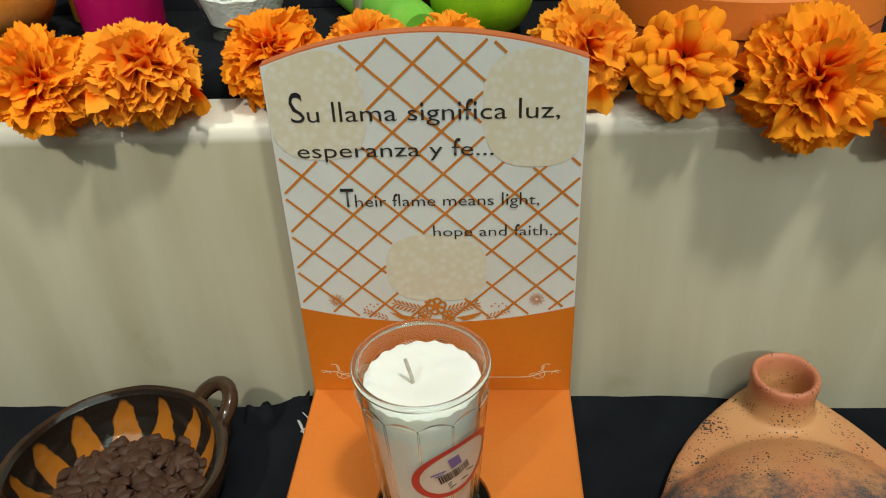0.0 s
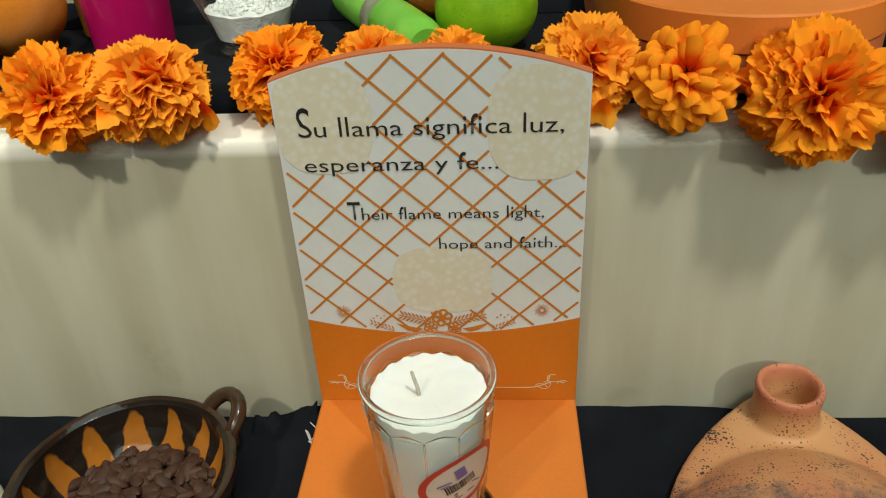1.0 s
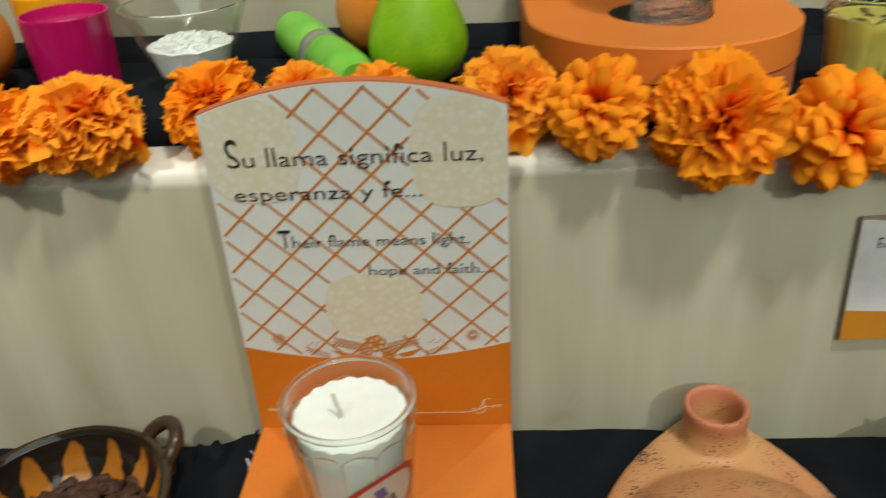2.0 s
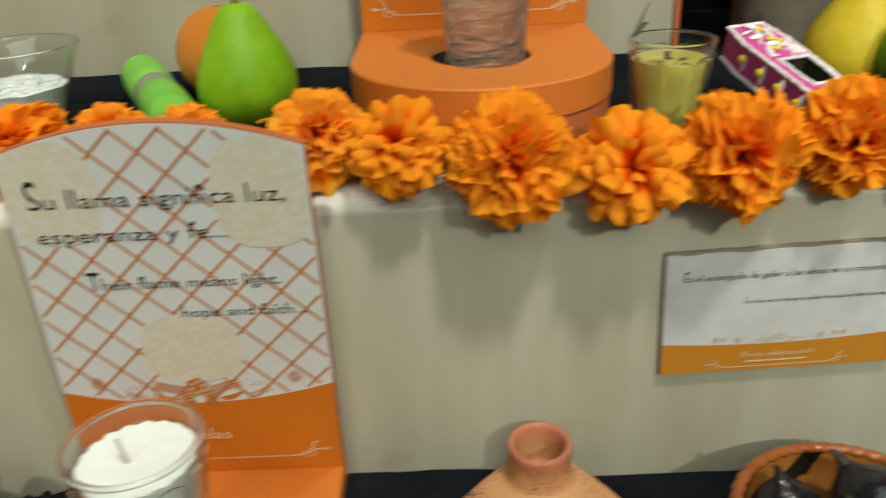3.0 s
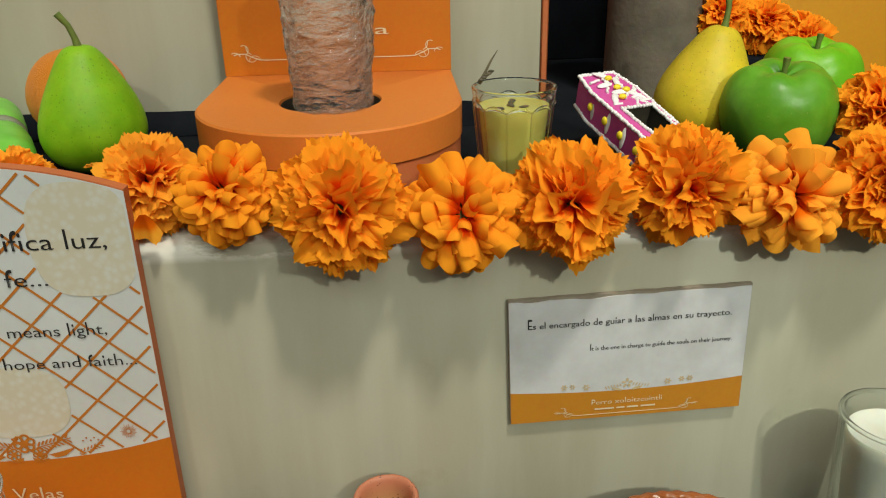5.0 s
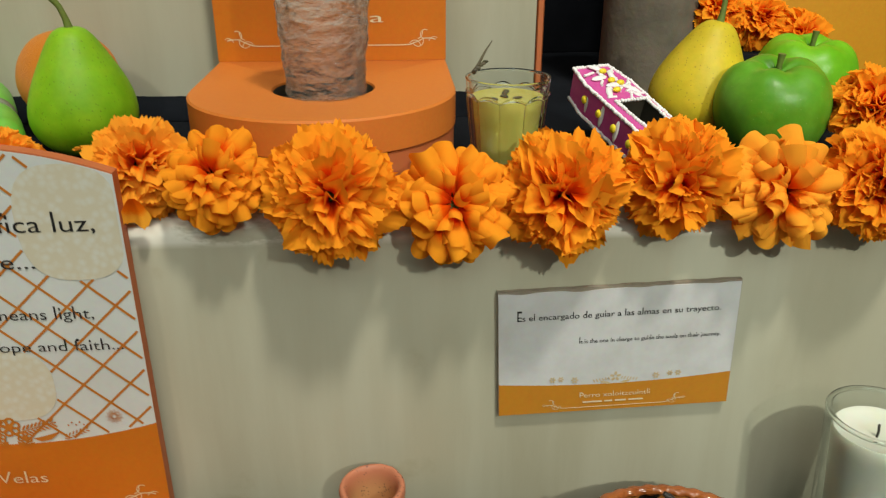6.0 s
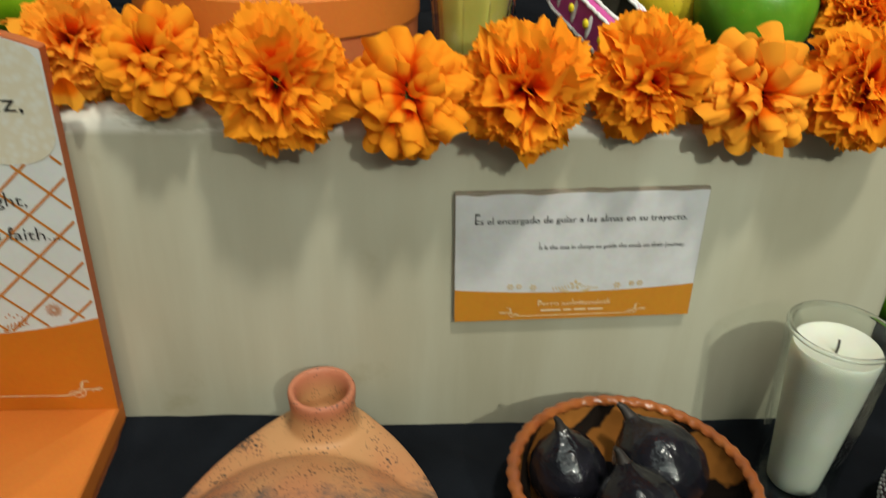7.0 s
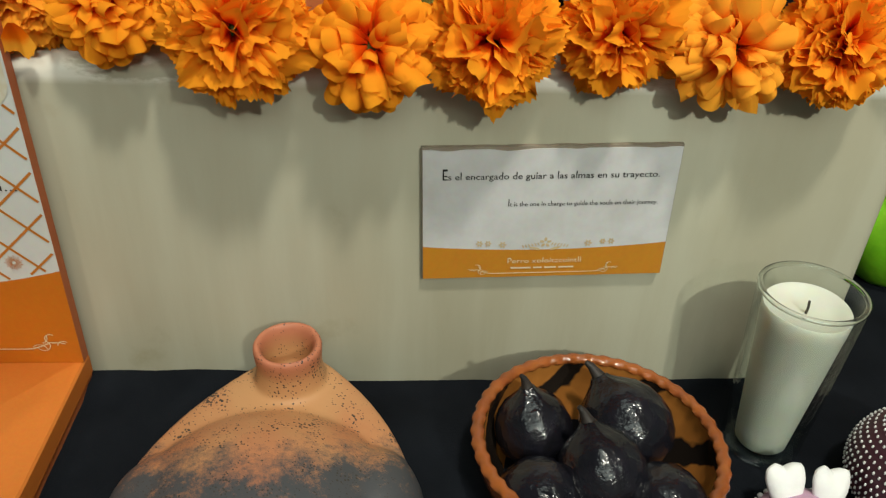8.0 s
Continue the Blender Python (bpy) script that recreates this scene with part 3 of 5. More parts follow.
def flower_print(bm, cx, cz, s, y):
    """The printed flower group over the orange band."""
    def rosette(x, z, r, petals):
        for k in range(petals):
            a = 2 * math.pi * k / petals + 0.3
            ring = [(x + r * 0.62 * math.cos(a) + r * 0.36 * math.cos(b), z + r * 0.62 * math.sin(a) + r * 0.36 * math.sin(b)) for b in np.linspace(0, 2 * math.pi, 11)]
            stroke(bm, ring, r * 0.24, y)
        blot(bm, x, z, r * 0.2, r * 0.2, y)
    rosette(cx, cz + 0.0075 * s, 0.0062 * s, 6)
    for side in (-1, 1):
        rosette(cx + side * 0.0075 * s, cz, 0.0042 * s, 6)
        stem = [(cx + side * (0.006 + 0.021 * t) * s, cz + (0.004 + 0.006 * t) * s) for t in (0, 0.3, 0.6, 1.0)]
        stroke(bm, stem, 0.0007 * s, y)
        for k in range(8):
            t = k / 8
            px, pz = cx + side * (0.008 + 0.019 * t) * s, cz + (0.0046 + 0.0056 * t) * s
            blot(bm, px, pz + 0.0021 * s, 0.0021 * s, 0.0006 * s, y, math.pi / 2 - side * 0.5, 8)
            blot(bm, px + side * 0.0012 * s, pz - 0.0018 * s, 0.0019 * s, 0.0006 * s, y, math.pi / 2 + side * 0.95, 8)
        # pointed leaves
        bm.faces.new([bm.verts.new((cx + side * p[0] * s, y, cz + p[1] * s)) for p in ((0.012, -0.001), (0.019, 0.0005), (0.029, 0.0035), (0.022, -0.0022), (0.0165, -0.0035))])
        bm.faces.new([bm.verts.new((cx + side * p[0] * s, y, cz + p[1] * s)) for p in ((0.0025, -0.0025), (0.008, -0.0045), (0.013, -0.0035), (0.009, -0.006), (0.003, -0.0055))])
        for k in range(7):
            t = k / 7
            px, pz = cx + side * (0.031 + 0.015 * t) * s, cz + (-0.001 + 0.006 * t) * s
            blot(bm, px, pz + 0.0013 * s, 0.0014 * s, 0.00045 * s, y, 1.2 * side, 8)
            blot(bm, px, pz - 0.001 * s, 0.0013 * s, 0.00045 * s, y, -0.35 * side, 8)
        for k in range(5):
            blot(bm, cx + side * (0.0335 + 0.0022 * k) * s, cz + (0.0075 + 0.0018 * (k % 2)) * s, 0.0006 * s, 0.0006 * s, y, 0, 8)
        for k in range(22):
            a = 2 * math.pi * k / 22
            c, d = math.cos(a), math.sin(a)
            ex, ez = cx + side * 0.0605 * s, cz + 0.0125 * s
            stroke(bm, [(ex + 0.0012 * c * s, ez + 0.0012 * d * s), (ex + (0.0042 + 0.0008 * (k % 2)) * c * s, ez + (0.0042 + 0.0008 * (k % 2)) * d * s)], 0.00035 * s, y)


def scroll(bm, x, z, side, s, y):
    """A printed flourish: curled twigs at the end of a rule."""
    def arc(cx, cz, r, a0, a1):
        return [(x + side * (cx + r * math.cos(a)) * s, z + (cz + r * math.sin(a)) * s) for a in np.linspace(a0, a1, 14)]
    stroke(bm, [(x + side * p[0] * s, z + p[1] * s) for p in ((-0.012, -0.0035), (-0.006, -0.0032), (0.0, -0.001), (0.005, 0.0015), (0.011, 0.0015), (0.014, 0.0005))], 0.00075 * s, y)
    stroke(bm, arc(-0.002, -0.0045, 0.0045, 0.2, 2.6), 0.0005 * s, y)
    stroke(bm, arc(0.0005, -0.0005, 0.0042, -2.6, 0.4), 0.0005 * s, y)
    stroke(bm, arc(0.006, 0.0045, 0.0035, 1.0, 4.4), 0.0006 * s, y)
    stroke(bm, arc(-0.001, 0.006, 0.005, -1.3, 0.3), 0.0006 * s, y)
    stroke(bm, arc(0.013, -0.0015, 0.004, 0.9, 2.9), 0.0005 * s, y)


def stand(m, label, words, layer):
    """A base of two terracotta-painted boards with a hole for a glass, and an arched printed panel behind it. Its origin: the panel's foot."""
    root = thing("wooden_stand", m, label, "display stand", "printed altar stands")
    t2 = 2 * layer
    yc = -0.0925
    part("lower_board", base_layer(bmesh.new(), 0.0, layer - 0.0004, W - 0.001, yc, 0.008, 0.0), TERRA_SIDE, root)
    part("upper_board", base_layer(bmesh.new(), layer + 0.0004, t2, W, yc, 0.008, 0.0318), (TERRA,), root, "terracotta-painted board with a round hole")
    # added dark tube: the hole's shade and unpainted inside put into colour
    bm = bmesh.new()
    lathe(bm, [(0.0314, t2 - 0.0012), (0.0312, layer + 0.001), (0.002, layer + 0.0008)], 48, lambda p, a, rr, z: p + Vector((0, yc, 0)), cap=False)
    part("hole_shade", bm, RECESS_SHADE, root, "dark inside of the round hole with its shade coloured in")
    zb = t2 - 0.026
    bm = bmesh.new()
    xs = np.linspace(-W, W, 41)
    out = [(-W, t2), (W, t2)] + [(x, zb + top_z(x)) for x in xs[::-1]]
    sheet(bm, out, 0.0, 0.0075)
    part("back_panel", bm, TERRA_SIDE, root, "arched panel edge painted rust orange", smooth=False)
    e = 0.0008
    bm = bmesh.new()
    pts = [(x * 0.998, zb + band_z(x)) for x in xs] + [(x * 0.998, zb + top_z(x) - e) for x in xs[::-1]]
    sheet(bm, pts, -0.0003, 0.0005)
    part("printed_face", bm, WHITE_PRINT, root, "white printed paper face", smooth=False)
    bm = bmesh.new()
    pts = [(-W * 0.998, t2 + 0.0002), (W * 0.998, t2 + 0.0002)] + [(x * 0.998, zb + band_z(x)) for x in xs[::-1]]
    sheet(bm, pts, -0.0003, 0.0005)
    part("orange_band", bm, ORANGE_PRINT, root, "orange printed band along the foot", smooth=False)
    y = -0.0006
    patches = [(-0.0575, 0.2235, 0.0265, 0.0305), (0.0575, 0.2195, 0.0275, 0.0325), (0.0015, 0.1215, 0.0295, 0.0235)]
    def inside(x, z):
        return max(-W * 0.985, min(W * 0.985, x)), max(band_z(x) + 0.0005, min(top_z(x) - 0.0012, z))
    for cx, cz, rx, rz in patches:
        bm = bmesh.new()
        q = []
        for k in range(40):
            a = 2 * math.pi * k / 40
            c, s = math.cos(a), math.sin(a)
            x, z = cx + rx * math.copysign(abs(c) ** 0.7, c), cz + rz * math.copysign(abs(s) ** 0.75, s)
            x, z = inside(x, z)
            q.append(bm.verts.new((x, y, zb + z)))
        bm.faces.new(q)
        part("medallion", bm, BEIGE, root, "pale beige floral medallion", smooth=False)
    # the printed lattice
    bm = bmesh.new()
    def free(x, z):
        if abs(x) > W * 0.985 or z > top_z(x) - 0.002 or z < band_z(x) + 0.001:
            return False
        return all((abs(x - cx) / rx) ** 2.6 + (abs(z - cz) / rz) ** 2.6 > 0.98 for cx, cz, rx, rz in patches)
    for family, off in ((1, 0.648), (-1, 0.03)):
        for k in range(-2, 16):
            run = []
            for x in np.arange(-W, W, 0.0012):
                z = (k + off - family * x / 0.026) * 0.025
                if free(x, z):
                    run.append((x, zb + z))
                else:
                    if len(run) > 3:
                        stroke(bm, [run[0], run[-1]], 0.00145, y + (0.0 if family > 0 else 0.0001))
                    run = []
            if len(run) > 3:
                stroke(bm, [run[0], run[-1]], 0.00145, y + (0.0 if family > 0 else 0.0001))
    part("lattice_print", bm, LINE, root, "thin orange diagonal lattice", smooth=False)
    bm = bmesh.new()
    flower_print(bm, 0.0, zb + 0.0865, 1.0, y - 0.0002)
    part("flower_print", bm, LINE, root, "orange printed flowers and leaves", smooth=False)
    bm = bmesh.new()
    for side in (-1, 1):
        scroll(bm, side * 0.0625, zb + 0.0405, side, 0.95, y)
    stroke(bm, [(-0.052, zb + 0.0372), (0.052, zb + 0.0372)], 0.0006, y)
    part("flourish_print", bm, PALE, root, "cream printed flourish and rule", smooth=False)
    for name, body, x, z, width, h, mat, *big in words:
        lettering(name, body, x, zb + z, width, h, y - 0.0003, mat, root, initial=big[0] if big else 1.0)
    return root


stand(pose(0, -0.012, ZL + 0.0008), "terracotta-orange wooden stand with a printed arched panel holding a candle", [
    ("lettering", "Su llama significa luz,", -0.0705, 0.2152, 0.1405, 0.0125, INK, 1.3),
    ("lettering", "esperanza y fe...", -0.0705, 0.1945, 0.106, 0.0112, INK),
    ("lettering", "Their flame means light,", -0.0495, 0.1638, 0.110, 0.0088, INK, 1.3),
    ("lettering", "hope and faith...", 0.0008, 0.1438, 0.0725, 0.0082, INK),
    ("title", "Velas", -0.0145, 0.0535, 0.029, 0.0095, PALE),
], 0.0148)
stand(pose(0.183, 0.19, ZU), "terracotta-orange wooden stand with an orange panel holding water", [
    ("title", "Agua", -0.0145, 0.0535, 0.0525, 0.0095, PALE),
], 0.0215)


def guide_card():
    """A thin printed card stuck to the riser, a little askew."""
    root = thing("printed_card", pose(0.3565, -0.0005, 0.128, 0, -1.9, 0), "white and orange printed card with torn top edge", "card")
    w, h = 0.0715, 0.0425
    bm = bmesh.new()
    top = [(x, h + 0.0006 * noise.noise(Vector((x * 90, 0, 0)))) for x in np.linspace(w, -w, 24)]
    sheet(bm, [(-w, -h), (w, -h)] + top, -0.0035, -0.0005)
    part("board", bm, CARDBOARD, root, "torn grey cardboard edge", smooth=False)
    xs = np.linspace(-w, w, 21)
    def band(x):
        return -0.0235 + 0.0035 * (x / w) ** 2
    bm = bmesh.new()
    edge = []
    for x in np.linspace(w * 0.995, -w * 0.995, 60):
        edge.append((x, h - 0.0012 - max(0.0, 0.0022 * noise.noise(Vector((x * 60, 3.3, 0))))))
    sheet(bm, [(x * 0.995, band(x)) for x in xs] + edge, -0.0040, -0.0034)
    part("paper_face", bm, CARD_PRINT, root, "greyish white printed paper", smooth=False)
    bm = bmesh.new()
    sheet(bm, [(-w * 0.995, -h * 0.995), (w * 0.995, -h * 0.995)] + [(x * 0.995, band(x)) for x in xs[::-1]], -0.0040, -0.0034)
    part("orange_band", bm, CARD_ORANGE, root, "orange printed band", smooth=False)
    y = -0.0043
    bm = bmesh.new()
    def ros(x, z, r):
        for k in range(6):
            a = k * math.pi / 3
            blot(bm, x + 0.6 * r * math.cos(a), z + 0.6 * r * math.sin(a), 0.4 * r, 0.25 * r, y, a, 8)
    for side in (-1, 1):
        ros(side * 0.025, -0.0195, 0.0024)
        ros(side * 0.0335, -0.0185, 0.002)
        ros(side * 0.0385, -0.0185, 0.0022)
        for k in range(6):
            blot(bm, side * (0.004 + 0.0018 * k), -0.0195 - 0.0003 * k, 0.0013, 0.0004, y, math.pi / 2 - side * 0.5, 8)
        blot(bm, side * 0.006, -0.0225, 0.0035, 0.0009, y, side * 0.25, 8)
    for k in range(5):
        a = 2 * math.pi * k / 5 + 0.3
        blot(bm, 0.0022 * math.cos(a), -0.0185 + 0.0022 * math.sin(a), 0.0014, 0.0009, y, a, 8)
    part("flower_print", bm, FADED, root, "small orange printed flowers", smooth=False)
    bm = bmesh.new()
    for side in (-1, 1):
        scroll(bm, side * 0.036, -0.0375, side, 0.55, y)
    stroke(bm, [(-0.030, -0.0394), (0.030, -0.0394)], 0.0005, y)
    # a second line too faint to read
    for x, wd in ((-0.0195, 0.012), (-0.006, 0.005), (0.0005, 0.007), (0.009, 0.009)):
        stroke(bm, [(x, -0.0358), (x + wd, -0.0358)], 0.0011, y)
    part("flourish_print", bm, PALE, root, "cream printed flourish and bars", smooth=False)
    lettering("lettering", "Es el encargado de guiar a las almas en su trayecto.", -0.060, 0.0232, 0.1205, 0.0050, y, INK, root, weight=0.004, initial=1.3)
    lettering("lettering", "It is the one in charge to guide the souls on their journey.", -0.023, 0.0060, 0.085, 0.0034, y, INK, root, weight=0.006, initial=1.3)
    lettering("title", "Perro xoloitzcuintli", -0.0215, -0.0325, 0.0435, 0.0042, y, PALE, root)


guide_card()


# ---- glasses and candles ----


def rim_ring(root, radius, z, thick=0.0012):
    """The rounded lip of a glass."""
    bm = bmesh.new()
    n, m = 72, 10
    rings = [[bm.verts.new(((radius + thick * math.cos(b)) * math.cos(a), (radius + thick * math.cos(b)) * math.sin(a), z + thick * 0.9 * math.sin(b))) for b in [2 * math.pi * j / m for j in range(m)]] for a in [2 * math.pi * k / n for k in range(n)]]
    for k in range(n):
        a, b = rings[k], rings[(k + 1) % n]
        for j in range(m):
            bm.faces.new((a[j], a[(j + 1) % m], b[(j + 1) % m], b[j]))
    return clear(part("rim", bm, GLASS, root, "thick rounded glass lip"))


def ribs(root, r0, r1, h, count, top, arch):
    """The edges between the ground flutes, each ending in a small arch below the rim."""
    def at(a, z, lift=0.0):
        q = r0 + (r1 - r0) * z / h + lift
        return (q * math.cos(a), q * math.sin(a), z)
    step = 2 * math.pi / count
    for k in range(count):
        a = k * step
        bm = bmesh.new()
        tube(bm, [at(a, 0.003 + (top - 0.003) * t / 6) for t in range(7)], 0.0006, 6)
        tube(bm, [at(a + step * t / 8, top + arch * math.sin(math.pi * t / 8), -0.0002) for t in range(9)], [0.0004 + 0.0010 * math.sin(math.pi * t / 8) for t in range(9)], 6)
        clear(part("flute_edge", bm, GLASS, root))


def clear(ob):
    ob.visible_shadow = False
    return ob


def fluted_glass(bm, r0, r1, h, wall=0.0022, flutes=12, n=96, top=0.78, foot=0.006):
    """A drinking glass: round rim, flat-ground flutes below it, a thick foot."""
    def outer(p, a, r, z):
        k = 1.0
        if z < h * top and flutes:
            arch = abs(math.sin(a * flutes / 2))
            edge = h * (top - 0.05 + 0.05 * arch)
            if z < edge:
                k = 1 - 0.045 * arch
        return Vector((p.x * k, p.y * k, z))
    prof = [(r0 * 0.9, 0.0), (r0, 0.0015)]
    prof += [(r0 + (r1 - r0) * t, h * t) for t in np.linspace(0.04, 0.985, 34)]
    prof += [(r1 - 0.0004, h - 0.0003), (r1 - wall * 0.5, h), (r1 - wall + 0.0003, h - 0.0004)]
    inner = [(r0 + (r1 - r0) * t - wall, h * t) for t in np.linspace(0.97, foot / h, 14)]
    rings = prof + inner
    lathe(bm, rings, n, lambda p, a, r, z: outer(p, a, r, z) if r >= r0 + (r1 - r0) * (z / h) - wall * 0.3 else p)
    return bm


def candle_glass():
    root = thing("candle_glass", pose(-0.001, -0.1045, 0.0118), "fluted clear glass filled with white candle wax", "candle")
    part("glass", fluted_glass(bmesh.new(), 0.0235, 0.0335, 0.117), THIN, root, "clear fluted glass")
    rim_ring(root, 0.0325, 0.1168, 0.0018)
    ribs(root, 0.0235, 0.0335, 0.117, 12, 0.1020, 0.0025)
    bm = bmesh.new()
    def wavy(p, a, r, z):
        return Vector((p.x, p.y, z + (0.0004 * noise.noise(Vector((p.x * 150, p.y * 150, 1))) + 0.0002 * noise.noise(Vector((p.x * 420, p.y * 420, 5))) + (0.0008 * math.sin(19 * a) if r > 0.027 else 0) if z > 0.09 else 0)))
    prof = [(0.0195, 0.0065)] + [(0.0208 + 0.0099 * t - 0.0013, 0.117 * t) for t in np.linspace(0.08, 0.86, 12)]
    prof += [(r, 0.1065 - 0.002 * (1 - r / 0.028)) for r in np.linspace(0.0290, 0.002, 22)]
    lathe(bm, prof, 72, wavy)
    part("wax", bm, WAX, root, "white wax with an uneven rim")
    bm = bmesh.new()
    tube(bm, [(-0.0045, -0.001, 0.1025), (-0.005, -0.001, 0.109), (-0.0065, -0.0005, 0.115), (-0.0075, 0.0, 0.119)], [0.0011, 0.001, 0.001, 0.0009], 8)
    part("wick", bm, WICK, root, "unlit cotton wick")
    # the label: a tilted oval wrapped round the glass
    def wrap(u, v, lift):
        z = 0.071 + v
        r = 0.0235 + 0.01 * z / 0.117 + lift
        a = radians(-55) + u / r
        return Vector((r * math.cos(a), r * math.sin(a), z))
    def oval(bm, ra, rb, lift, inner=0.0, tilt=0.35):
        n, m = 48, 6
        rows = []
        for j in range(m + 1):
            k = inner + (1 - inner) * j / m
            row = []
            for i in range(n):
                a = 2 * math.pi * i / n
                x, y = ra * k * math.cos(a), rb * k * math.sin(a)
                row.append(bm.verts.new(wrap(x * math.cos(tilt) - y * math.sin(tilt), x * math.sin(tilt) + y * math.cos(tilt), lift)))
            rows.append(row)
        for a, b in zip(rows, rows[1:]):
            for i in range(n):
                bm.faces.new((a[i], a[(i + 1) % n], b[(i + 1) % n], b[i]))
        return bm
    lab = part("label", oval(bmesh.new(), 0.023, 0.0165, 0.0006, 0.02), LABEL, root, "pale oval paper label")
    part("label_border", oval(bmesh.new(), 0.0245, 0.018, 0.0008, 0.83), RED, lab, "red label border")
    bm = bmesh.new()
    def patch(u0, u1, v0, v1, lift=0.001):
        q = [bm.verts.new(wrap(u * math.cos(0.3) - v * math.sin(0.3), u * math.sin(0.3) + v * math.cos(0.3), lift)) for u, v in ((u0, v0), (u1, v0), (u1, v1), (u0, v1))]
        bm.faces.new(q)
    rnd = random.Random(5)
    u = -0.011
    while u < 0.006:
        w = rnd.choice((0.0003, 0.0005, 0.0008))
        patch(u, u + w, -0.0045, 0.0015)
        u += w + rnd.choice((0.0003, 0.0005))
    for k, wd in enumerate((0.014, 0.016, 0.011)):
        patch(-0.008, -0.008 + wd, -0.0075 - 0.0019 * k, -0.0067 - 0.0019 * k)
    part("barcode", bm, INK, lab, "black barcode and small print bars")
    bm = bmesh.new()
    patch(-0.003, 0.003, 0.003, 0.0105)
    patch(-0.014, -0.006, 0.0032, 0.0043)
    patch(-0.0125, -0.0075, 0.0017, 0.0025)
    part("emblem", bm, VIOLET, lab, "small violet emblem")


def tall_candle():
    """A tapered vase glass with a pillar of ivory wax."""
    root = thing("tall_candle", pose(0.4920, -0.0585, -0.0105), "ivory wax candle in a tall clear glass vase", "candle")
    h = 0.124
    bm = bmesh.new()
    prof = [(0.019, 0.0), (0.0215, 0.002)] + [(0.0215 + 0.0070 * t, h * t) for t in np.linspace(0.05, 0.985, 14)] + [(0.0280, h), (0.0270, h - 0.0004)]
    prof += [(0.0194 + 0.0070 * t, h * t) for t in np.linspace(0.97, 0.11, 12)]
    lathe(bm, prof, 64)
    part("glass", bm, THIN, root, "clear thick-footed glass")
    rim_ring(root, 0.0273, h - 0.0002, 0.0016)
    foot = bmesh.new()
    lathe(foot, [(0.0175, 0.0012), (0.0202, 0.003), (0.0205, 0.0105), (0.017, 0.0125), (0.002, 0.0122)], 56)
    clear(part("foot", foot, GLASS, root, "thick solid glass foot"))
    bm = bmesh.new()
    prof = [(0.0135, 0.0140)] + [(0.0148 + 0.0088 * t, 0.0140 + 0.098 * t) for t in np.linspace(0.02, 1, 12)]
    prof += [(0.0230, 0.1140), (0.0205, 0.1130), (0.0185, 0.1110), (0.010, 0.1100), (0.003, 0.1095)]
    lathe(bm, prof, 56, lambda p, a, r, z: p + Vector((0, 0, 0.0006 * math.sin(2 * a) if z > 0.1 else 0)))
    part("wax", bm, IVORY_WAX, root, "ivory wax with a sunken melt pool")
    bm = bmesh.new()
    tube(bm, [(0, 0, 0.109), (0.0003, 0, 0.113), (0.0, 0.0004, 0.1175)], 0.0007, 8)
    part("wick", bm, CHAR, root, "charred black wick")


def water_glass():
    root = thing("water_glass", pose(0.186, 0.084, ZU + 0.0216), "rippled clear drinking glass full of water", "glass")
    h, r0, r1 = 0.125, 0.0225, 0.0305
    bm = bmesh.new()
    def uneven(p, a, r, z):
        w = 0.0 if z < 0.004 or z > 0.105 else 0.05 * noise.noise(Vector((math.cos(a) * 2.2, math.sin(a) * 2.2, z * 110))) + 0.045 * noise.noise(Vector((math.cos(a) * 5, math.sin(a) * 5, z * 240)))
        return Vector((p.x * (1 + w), p.y * (1 + w), p.z))
    prof = [(r0 * 0.9, 0.0), (r0, 0.0015)] + [(r0 + (r1 - r0) * t, h * t) for t in np.linspace(0.03, 0.985, 90)] + [(r1 - 0.001, h), (r1 - 0.002, h - 0.0005)]
    prof += [(r0 + (r1 - r0) * t - 0.0022, h * t) for t in np.linspace(0.97, 0.86, 4)] + [(0.002, h * 0.858)]
    lathe(bm, prof, 96, uneven)
    part("glass", bm, RIPPLED, root, "clear glass brimming with water")


